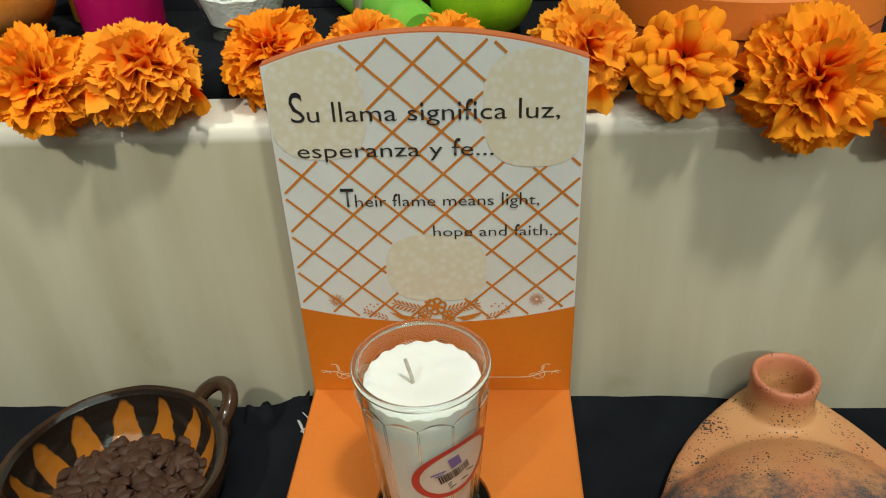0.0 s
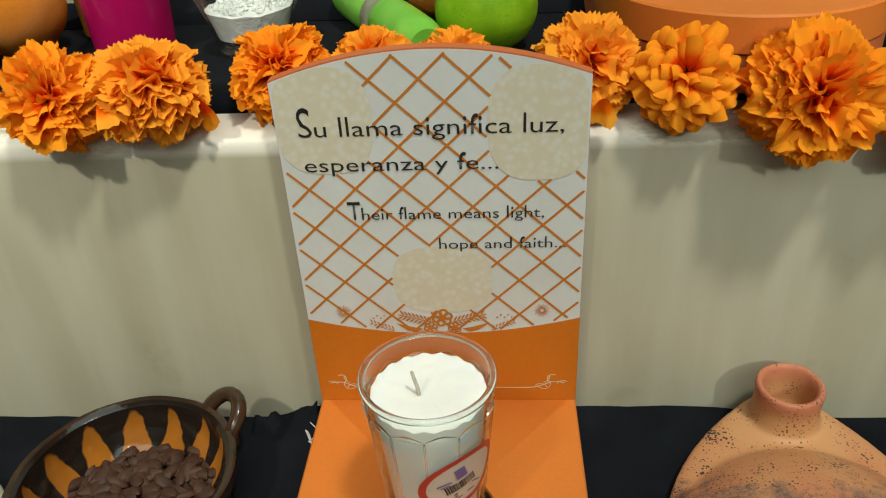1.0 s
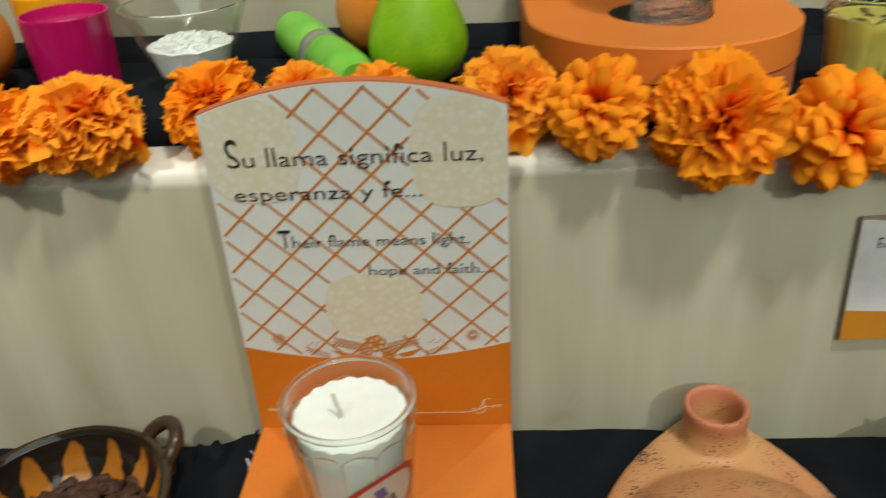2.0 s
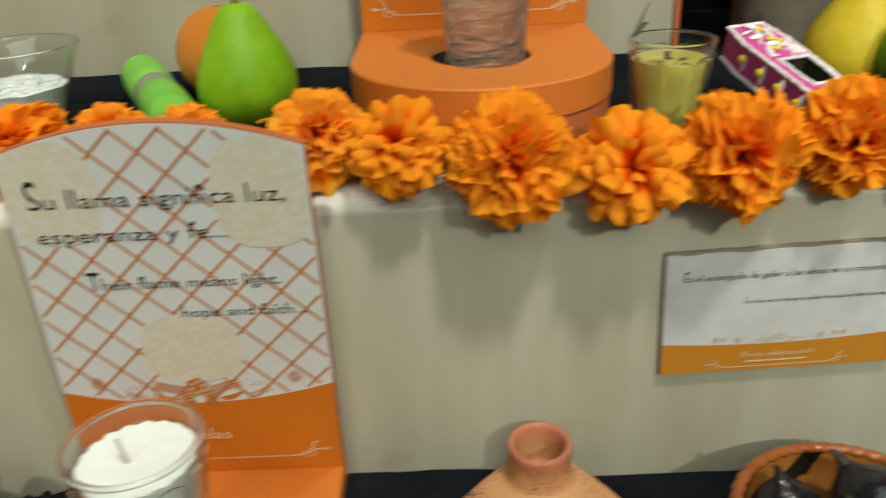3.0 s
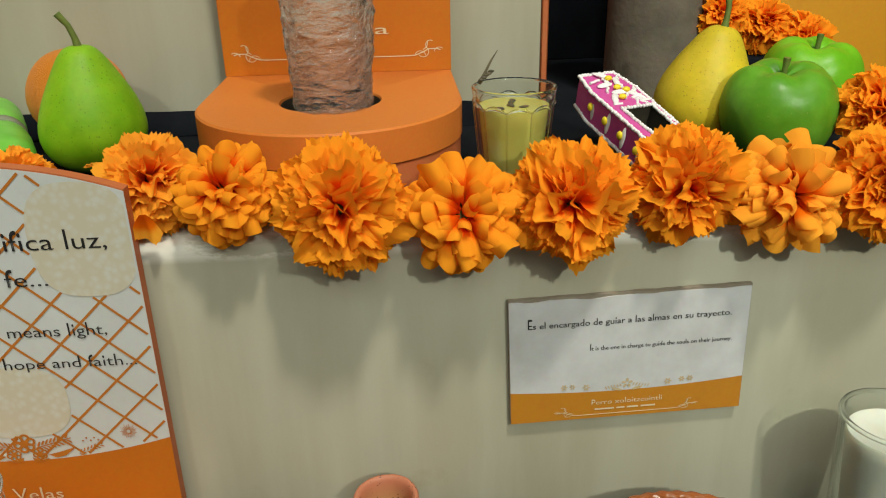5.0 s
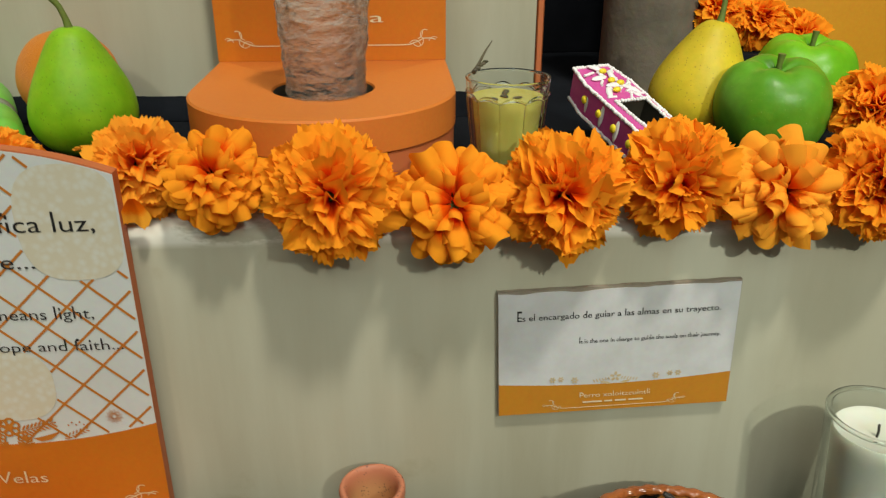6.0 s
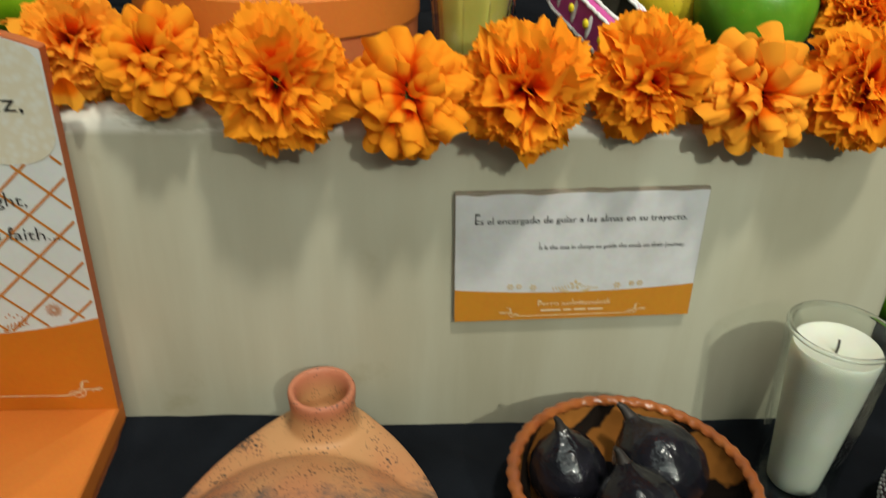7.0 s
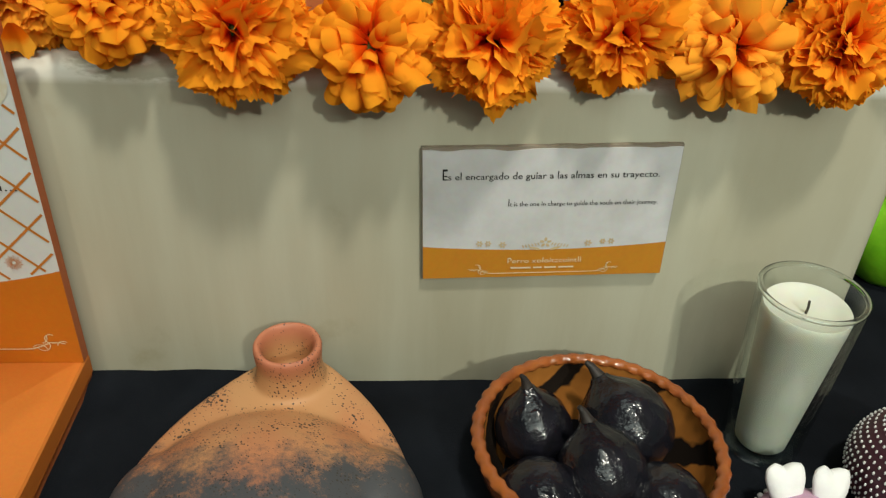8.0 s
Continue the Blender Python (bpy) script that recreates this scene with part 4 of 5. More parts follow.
def juice_glass():
    root = thing("juice_glass", pose(0.2950, 0.061, ZU + 0.0008) @ Matrix.Diagonal((0.92, 0.92, 0.95, 1)), "small glass of cloudy yellow juice with dark petals", "glass")
    part("glass", fluted_glass(bmesh.new(), 0.0215, 0.0275, 0.058, 0.002, 10, 80, 0.8), THIN, root, "small fluted clear glass")
    rim_ring(root, 0.0266, 0.0578, 0.0011)
    ribs(root, 0.0215, 0.0275, 0.058, 10, 0.046, 0.003)
    bm = bmesh.new()
    lathe(bm, [(0.019, 0.0066)] + [(0.0194 + 0.0060 * t - 0.0011, 0.058 * t) for t in np.linspace(0.14, 0.80, 8)] + [(0.012, 0.0464), (0.002, 0.0464)], 56)
    part("juice", bm, JUICE, root, "cloudy yellow juice")
    bm = bmesh.new()
    rnd = random.Random(3)
    for k in range(7):
        a, r = rnd.uniform(0, 6.28), rnd.uniform(0.004, 0.017)
        ball(bm, (r * math.cos(a), r * math.sin(a), 0.0470), rnd.uniform(0.002, 0.005), 0.002, 0.0007, 8, 6, Matrix.Rotation(rnd.uniform(0, 3), 3, "Z"))
    part("floating_petals", bm, DREGS, root, "dark floating petals")
    bm = bmesh.new()
    tube(bm, [(-0.021, 0.013, 0.0585), (-0.017, 0.022, 0.062), (-0.011, 0.033, 0.069), (-0.006, 0.04, 0.074)], [0.0016, 0.001, 0.0007, 0.0003], 6)
    for k in range(5):
        ball(bm, (-0.02 + 0.002 * k, 0.013 + 0.003 * k, 0.06 + 0.0008 * k), 0.0022, 0.0012, 0.0007, 8, 6, Matrix.Rotation(k * 1.3, 3, "X"))
    part("herb_sprig", bm, DREGS, root, "dry dark sprig on the rim")


def salt_bowl():
    root = thing("salt_bowl", pose(-0.127, 0.12, ZU + 0.0008), "clear flared glass bowl half full of coarse salt", "bowl")
    h = 0.056
    bm = bmesh.new()
    prof = [(0.021, 0.0), (0.0235, 0.0015)] + [(0.0235 + 0.0185 * t ** 1.3, h * t) for t in np.linspace(0.06, 0.98, 14)] + [(0.0413, h), (0.0400, h - 0.0003)]
    prof += [(0.0212 + 0.0185 * t ** 1.3, h * t) for t in np.linspace(0.97, 0.16, 12)]
    lathe(bm, prof, 64, lambda p, a, r, z: Vector((p.x, p.y, z)) * (1 + 0.0 * a))
    clear(part("glass", bm, THIN, root, "clear glass"))
    rim_ring(root, 0.0408, h - 0.0002, 0.0011)
    bm = bmesh.new()
    lathe(bm, [(0.019, 0.0098)] + [(0.0208 + 0.0185 * t ** 1.3, h * t) for t in np.linspace(0.2, 0.52, 6)] + [(0.017, 0.0315), (0.009, 0.0335), (0.002, 0.034)], 40,
          lambda p, a, r, z: p + Vector((0, 0, 0.0016 * noise.noise(p * 220) if z > 0.028 else 0)))
    part("salt", bm, SALT, root, "packed white salt")
    bm = bmesh.new()
    rnd = random.Random(8)
    for k in range(230):
        r, a = 0.0255 * math.sqrt(rnd.random()), rnd.uniform(0, 6.28)
        s = rnd.uniform(0.0009, 0.0022)
        c = Vector((r * math.cos(a), r * math.sin(a), 0.0335 - 0.004 * (r / 0.0255) ** 2 + rnd.uniform(0, 0.002)))
        q = bmesh.ops.create_cube(bm, size=s)
        t = Euler((rnd.uniform(0, 3), rnd.uniform(0, 3), rnd.uniform(0, 3))).to_matrix()
        for v in q["verts"]:
            v.co = c + t @ v.co
    tagged(part("salt_grains", bm, SALT, root, "coarse salt grains", smooth=False), kind="stuff")


def votive(x, y, r0, r1, h, mat, label):
    root = thing("votive_candle", pose(x, y, ZU + 0.0008), label, "candle", "coloured votive candles")
    bm = bmesh.new()
    prof = [(r0 * 0.92, 0.0), (r0, 0.0015)] + [(r0 + (r1 - r0) * t, h * t) for t in np.linspace(0.06, 0.98, 10)] + [(r1 - 0.001, h), (r1 - 0.002, h - 0.0005)]
    prof += [(r0 + (r1 - r0) * t - 0.0022, h * t) for t in np.linspace(0.96, 0.1, 8)]
    lathe(bm, prof, 48)
    part("cup", bm, mat, root)
    bm = bmesh.new()
    lathe(bm, [(r0 - 0.0034, 0.0066), (r1 - 0.0034, h * 0.8), (r1 * 0.55, h * 0.79), (0.002, h * 0.785)], 40)
    part("wax", bm, WAX, root, "white wax")


candle_glass()
tall_candle()
water_glass()
juice_glass()
salt_bowl()
votive(-0.212, 0.125, 0.0265, 0.0295, 0.053, MAGENTA, "magenta glass votive candle with white wax")
votive(-0.243, 0.178, 0.028, 0.031, 0.058, YELLOW, "yellow glass votive candle with white wax")


# ---- clay dishes, beans and figs ----


def bean_dish():
    root = thing("clay_dish", pose(-0.185, -0.090, ZL + 0.0006), "oval glazed clay dish with dark stripes, holding cacao beans", "dish")
    R, h = 0.0655, 0.044
    bm = bmesh.new()
    out = [(0.030, 0.0), (0.036, 0.001)] + [(0.036 + (R - 0.036) * math.sin(t * math.pi / 2) ** 0.9, 0.001 + h * t ** 1.25) for t in np.linspace(0.1, 1, 12)] + [(R - 0.0012, h + 0.002), (R - 0.0038, h + 0.001)]
    inn = [(0.032 + (R - 0.0385) * math.sin(t * math.pi / 2) ** 0.9 - 0.0, 0.005 + (h - 0.006) * t ** 1.25) for t in np.linspace(1, 0.08, 12)]
    inn = [(min(r, R - 0.005), z) for r, z in inn] + [(0.018, 0.0052), (0.003, 0.005)]
    prof = out + inn
    def bend(p, a, r, z):
        k = 1 + 0.012 * noise.noise(Vector((math.cos(a) * 1.4, math.sin(a) * 1.4, z * 20)))
        return Vector((p.x * k, p.y * k, p.z + 0.0012 * noise.noise(Vector((math.cos(a) * 2, math.sin(a) * 2, 4))) * (z / h)))
    lathe(bm, prof, 96, bend)
    body = part("body", bm, (DISH_OUT, DISH), root, "striped brown and amber glazed body")
    me = body.data
    cut = len(out) - 2
    for p in me.polygons:
        c = p.center
        rad = math.hypot(c.x, c.y)
        inner_r = 0.032 + (R - 0.0385) * math.sin(min(1, max(0, (c.z - 0.005) / (h - 0.006)) ** 0.8) * math.pi / 2) ** 0.9
        p.material_index = 1 if rad < inner_r + 0.0018 and c.z > 0.004 else 0
    bm = bmesh.new()
    a = radians(47)
    d, t = Vector((math.cos(a), math.sin(a), 0)), Vector((-math.sin(a), math.cos(a), 0))
    pts = [d * (R - 0.004) + t * (-0.016) + Vector((0, 0, h - 0.010))]
    for k in [j / 12 for j in range(13)]:
        w = math.pi * k
        pts.append(d * (R - 0.002 + 0.0135 * math.sin(w)) - t * (0.0145 * math.cos(w)) + Vector((0, 0, h - 0.002 + 0.011 * math.sin(w))))
    pts.append(d * (R - 0.004) + t * 0.016 + Vector((0, 0, h - 0.010)))
    tube(bm, pts, 0.0048, 12)
    part("handle", bm, DISH_OUT, root, "glossy brown loop handle")


def cacao_beans():
    """Beans heaped in the dish, each one a thing."""
    rnd = random.Random(11)
    kinds = []
    for k in range(5):
        bm = bmesh.new()
        bmesh.ops.create_icosphere(bm, subdivisions=2, radius=1.0)
        for v in bm.verts:
            f = 1 + 0.3 * noise.noise(v.co * 1.6 + Vector((k * 7, 0, 0)))
            v.co = Vector((v.co.x * 0.0076 * f, v.co.y * 0.0044 * f * (1 - 0.2 * v.co.x), v.co.z * 0.0030 * f))
        kinds.append(mesh_of("cacao_bean", bm, BEAN))
    for k in range(290):
        if k < 170:
            r, a = 0.051 * math.sqrt((k + 0.5) / 170), k * 2.39996 + rnd.uniform(-0.3, 0.3)
            z = ZL + 0.0125 + rnd.uniform(-0.001, 0.002) + 0.22 * max(0.0, r - 0.038)
        else:
            r, a = 0.042 * math.sqrt(rnd.random()), rnd.uniform(0, 6.283)
            z = ZL + 0.0175 + rnd.uniform(-0.001, 0.003) * (1 - r / 0.05)
        ob = new("cacao_bean", kinds[k % 5])
        s = rnd.uniform(0.8, 1.12)
        ob.matrix_world = pose(-0.185 + r * math.cos(a), -0.090 + r * math.sin(a), z, rnd.uniform(-28, 28), rnd.uniform(-25, 25), rnd.uniform(0, 360)) @ Matrix.Diagonal((s, s, s, 1))
        tagged(ob, "dry brown cacao bean in the clay dish", "bean", "cacao beans")


def fig_bowl():
    root = thing("clay_bowl", pose(0.380, -0.090, ZL + 0.0006), "amber glazed clay bowl with crimped rim and dark strokes", "bowl")
    R, h = 0.067, 0.0405
    bm = bmesh.new()
    prof = [(0.03, 0.0), (0.036, 0.001)] + [(0.036 + (R - 0.036) * math.sin(t * math.pi / 2) ** 0.85, h * t ** 1.3) for t in np.linspace(0.08, 1, 12)]
    lathe(bm, prof + [(r - 0.0045, z + (0.0 if z > 0.006 else 0.005)) for r, z in prof[::-1][:-2]] + [(0.012, 0.0052), (0.003, 0.005)], 96)
    body = part("body", bm, (BOWL_RIM, BOWL), root, "amber glazed wall with dark strokes inside")
    for p in body.data.polygons:
        c, nn = p.center, p.normal
        if c.x * nn.x + c.y * nn.y < 0 or (math.hypot(c.x, c.y) < 0.04 and nn.z > 0.5):
            p.material_index = 1
    # the rim: a rope of pinched clay
    bm = bmesh.new()
    n, m, pinch = 384, 12, 44
    rings = []
    for k in range(n):
        a = 2 * math.pi * k / n
        w = math.sin(a * pinch)
        cz, rr = h + 0.0010 + 0.00015 * w, 0.0036 + 0.00015 * w
        ring = []
        for j in range(m):
            b = 2 * math.pi * j / m
            tw = 0.00032 * math.sin(a * pinch + 2 * b)
            r = R - 0.0015 + (rr + tw) * math.cos(b)
            ring.append(bm.verts.new((r * math.cos(a), r * math.sin(a), cz + (rr * 0.8 + tw) * math.sin(b))))
        rings.append(ring)
    for k in range(n):
        a, b = rings[k], rings[(k + 1) % n]
        for j in range(m):
            bm.faces.new((a[j], a[(j + 1) % m], b[(j + 1) % m], b[j]))
    part("rim", bm, BOWL_RIM, root, "crimped amber rim")


def fig(x, y, z, ax, s, seed):
    root = thing("fig", Matrix.Translation((x, y, z)) @ Vector(ax).to_track_quat("Z", "Y").to_matrix().to_4x4() @ Matrix.Diagonal((s, s, s, 1)), "dark purple-black wrinkled fig in the clay bowl", "fig", "figs in the bowl")
    bm = bmesh.new()
    prof = [(0.002, -0.021), (0.009, -0.0205), (0.0155, -0.0175), (0.020, -0.011), (0.0222, -0.003), (0.0215, 0.005), (0.0190, 0.0120), (0.0148, 0.0175), (0.0096, 0.0212), (0.0058, 0.0240), (0.0042, 0.0262)]
    lathe(bm, prof, 40, lambda p, a, r, zz: p * (1 + 0.035 * noise.noise(Vector((math.cos(a) * 1.3, math.sin(a) * 1.3, zz * 40 + seed))) + 0.008 * math.sin(11 * a + seed)))
    part("body", bm, FIG, root)
    bm = bmesh.new()
    tube(bm, [(0, 0, 0.0252), (0.0005, 0, 0.0290), (0.002, 0.001, 0.0325), (0.0035, 0.001, 0.035)], [0.0038, 0.0026, 0.0019, 0.0012], 10)
    part("stem", bm, FIG_STEM, root, "short dark stem")


bean_dish()
cacao_beans()
fig_bowl()
fig(0.349, -0.070, 0.026, (-0.2, 0.3, 0.93), 1.0, 1.0)
fig(0.402, -0.070, 0.027, (-0.45, 0.65, 0.62), 1.2, 2.0)
fig(0.378, -0.110, 0.034, (-0.28, 0.5, 0.82), 1.08, 3.0)
fig(0.344, -0.120, 0.025, (0.45, -0.8, 0.35), 1.0, 4.0)
fig(0.409, -0.124, 0.024, (0.5, -0.75, 0.3), 1.0, 5.0)


def clay_vessel():
    """A burnished clay effigy jar with an open spout."""
    bm = bmesh.new()
    ball(bm, (0.203, -0.120, 0.002), 0.077, 0.078, 0.046, 48, 28)
    # the shoulder: a leaning cone from the belly up to the neck
    rings = []
    for t in [j / 8 for j in range(9)]:
        cx, cy, cz = 0.203 + 0.0065 * t, -0.118 + 0.089 * t, 0.014 + 0.013 * t + 0.002 * t * t
        rx, ry = 0.080 - 0.056 * t ** 1.55, 0.079 - 0.056 * t ** 1.25
        rings.append([bm.verts.new((cx + rx * math.cos(a), cy + ry * math.sin(a), cz)) for a in [2 * math.pi * k / 40 for k in range(40)]])
    for ra, rb in zip(rings, rings[1:]):
        for k in range(40):
            bm.faces.new((ra[k], ra[(k + 1) % 40], rb[(k + 1) % 40], rb[k]))
    bm.faces.new(rings[0][::-1])
    bm.faces.new(rings[-1])
    ball(bm, (0.151, -0.112, 0.004), 0.031, 0.040, 0.031)
    ball(bm, (0.259, -0.112, 0.004), 0.028, 0.040, 0.033)
    ball(bm, (0.102, -0.114, 0.002), 0.013, 0.018, 0.012)
    prof = [(0.0185, 0.014), (0.0200, 0.021), (0.0190, 0.029), (0.0175, 0.040), (0.0185, 0.049), (0.0188, 0.0525), (0.0172, 0.0550), (0.0146, 0.0530), (0.0132, 0.046), (0.0126, 0.032), (0.0124, 0.022), (0.002, 0.021)]
    q = bmesh.new()
    lathe(q, [(rr * 1.08, zz + 0.0025) for rr, zz in prof], 40)
    tilt = Matrix.Translation((0.2095, -0.029, 0.001)) @ Matrix.Rotation(radians(2), 4, "X") @ Matrix.Rotation(radians(-1), 4, "Y")
    bmesh.ops.transform(q, matrix=tilt, verts=q.verts)
    tmp = bpy.data.meshes.new("tmp")
    q.to_mesh(tmp)
    q.free()
    bm.from_mesh(tmp)
    bpy.data.meshes.remove(tmp)
    for v in bm.verts:
        v.co.z = max(v.co.z, ZL + 0.0005)
        v.co -= Vector((0.2, -0.1, ZL))
    ob = part("clay_vessel", bm, CLAY)
    ob.matrix_world = pose(0.2, -0.1, ZL)
    r = ob.modifiers.new("one_skin", "REMESH")
    r.mode, r.voxel_size, r.use_smooth_shade = "VOXEL", 0.0014, True
    s = ob.modifiers.new("burnish", "SMOOTH")
    s.factor, s.iterations = 0.5, 34
    tagged(ob, "round-shouldered terracotta vessel with open spout and soot stains", "clay vessel")


clay_vessel()


# ---- fruit and sweets on the upper tier ----


def pear(x, y, turn, tilt, s, mat, label, stem_lean, wide=1.0, lean=0):
    root = thing("pear", pose(x, y, ZU + 0.001 + 0.0002 * lean, tilt, lean, turn) @ Matrix.Diagonal((s * wide, s * wide, s, 1)), label, "pear", "fruit")
    bm = bmesh.new()
    prof = [(0.003, 0.003), (0.010, 0.0), (0.020, 0.002), (0.029, 0.009), (0.0345, 0.019), (0.0355, 0.029), (0.033, 0.041), (0.028, 0.053), (0.022, 0.064), (0.0165, 0.074), (0.012, 0.0805), (0.007, 0.084), (0.0025, 0.0838)]
    lathe(bm, prof, 48, lambda p, a, r, z: p + Vector((p.x, p.y, 0)) * (0.04 * noise.noise(Vector((math.cos(a), math.sin(a), z * 25 + x * 9)))))
    ob = part("flesh", bm, mat, root)
    sub = ob.modifiers.new("smooth", "SUBSURF")
    sub.levels = sub.render_levels = 1
    bm = bmesh.new()
    lx = stem_lean
    tube(bm, [(0, 0, 0.0825), (lx * 0.12, 0, 0.089), (lx * 0.4, 0, 0.097), (lx, 0.001, 0.1045)], [0.0028, 0.0021, 0.0019, 0.0024], 10)
    part("stem", bm, STEM, root, "curved green-brown stem")


def apple(x, y, z, r, mat, label, turn=0):
    root = thing("apple", pose(x, y, z, 6, -3, turn) @ Matrix.Diagonal((r / 0.036,) * 3 + (1,)), label, "apple", "fruit")
    bm = bmesh.new()
    prof = [(0.002, 0.006), (0.007, 0.003), (0.013, 0.0), (0.021, 0.002), (0.029, 0.010), (0.0345, 0.022), (0.036, 0.034), (0.0345, 0.045), (0.030, 0.054), (0.023, 0.0595), (0.015, 0.061), (0.009, 0.059), (0.004, 0.055), (0.001, 0.053)]
    lathe(bm, prof, 48, lambda p, a, rr, zz: Vector((p.x, p.y, p.z)) + Vector((p.x, p.y, 0)) * (0.02 * math.sin(5 * a + 0.4) * (1 - zz / 0.08)) + Vector((0, 0, 0.0012 * math.sin(5 * a) if zz > 0.05 else 0)))
    ob = part("flesh", bm, mat, root)
    sub = ob.modifiers.new("smooth", "SUBSURF")
    sub.levels = sub.render_levels = 1
    bm = bmesh.new()
    tube(bm, [(0, 0, 0.053), (0.0006, 0, 0.060), (0.0012, 0.0, 0.0665)], [0.0018, 0.0018, 0.0024], 9)
    part("stem", bm, STEM, root, "short green stem")


def orange(x, y, r, label, z=ZU + 0.001):
    root = thing("orange", pose(x, y, z) @ Matrix.Diagonal((r,) * 3 + (1,)), label, "orange", "fruit")
    bm = bmesh.new()
    lathe(bm, [(0.02 + math.sin(t) * 0.98, 0.96 - math.cos(t) * 0.96) for t in np.linspace(0.0, math.pi, 22)], 40, lambda p, a, rr, z: p * (1 + 0.015 * noise.noise(p * 1.3)))
    part("peel", bm, ORANGE, root)
    bm = bmesh.new()
    lathe(bm, [(0.07, 1.9), (0.065, 1.925), (0.03, 1.935)], 7)
    part("stem_scar", bm, STEM, root, "small dry stem scar")


pear(0.029, 0.108, 20, 0, 0.945, PEAR, "plump bright green pear with a curved stem", -0.009)
pear(0.428, 0.118, 0, 0, 0.92, YPEAR, "yellow pear standing between column and apples", -0.003, 1.02, 11)
orange(0.001, 0.164, 0.0335, "orange resting behind the green pear", ZU + 0.006)
orange(-0.292, 0.125, 0.035, "orange beside the coloured candles")
apple(0.466, 0.076, ZU + 0.001, 0.0355, APPLE, "green apple behind the marigolds")
apple(0.520, 0.150, ZU + 0.003, 0.0355, APPLE_B, "bright green apple in front of the yellow board", 40)
apple(-0.318, 0.070, ZU + 0.001, 0.028, APPLE, "green fruit at the end of the upper tier")
apple(0.672, 0.130, ZL + 0.001, 0.040, APPLE_B, "bright green fruit on black cloth beside the riser")


def cane_piece():
    a, b = Vector((-0.074, 0.196, ZU + 0.0185)), Vector((-0.006, 0.062, ZU + 0.0165))
    root = thing("sugar_cane", Matrix.Translation(a), "cut green sugar cane piece lying on black cloth", "sugar cane")
    d = b - a
    def seg(t0, t1, r0, r1):
        bm = bmesh.new()
        ks = [j / 8 for j in range(9)]
        tube(bm, [d * (t0 + (t1 - t0) * k) for k in ks], [(r0 + (r1 - r0) * k) * (1 - 0.28 * (abs(2 * k - 1)) ** 6) for k in ks], 24)
        return bm
    part("segment", seg(0.0, 0.47, 0.0165, 0.0165), CANE, root)
    part("segment", seg(0.53, 1.0, 0.0165, 0.0160), CANE, root)
    part("node_ring", seg(0.455, 0.545, 0.0158, 0.0158), CANE_NODE, root, "grey-brown joint ring")


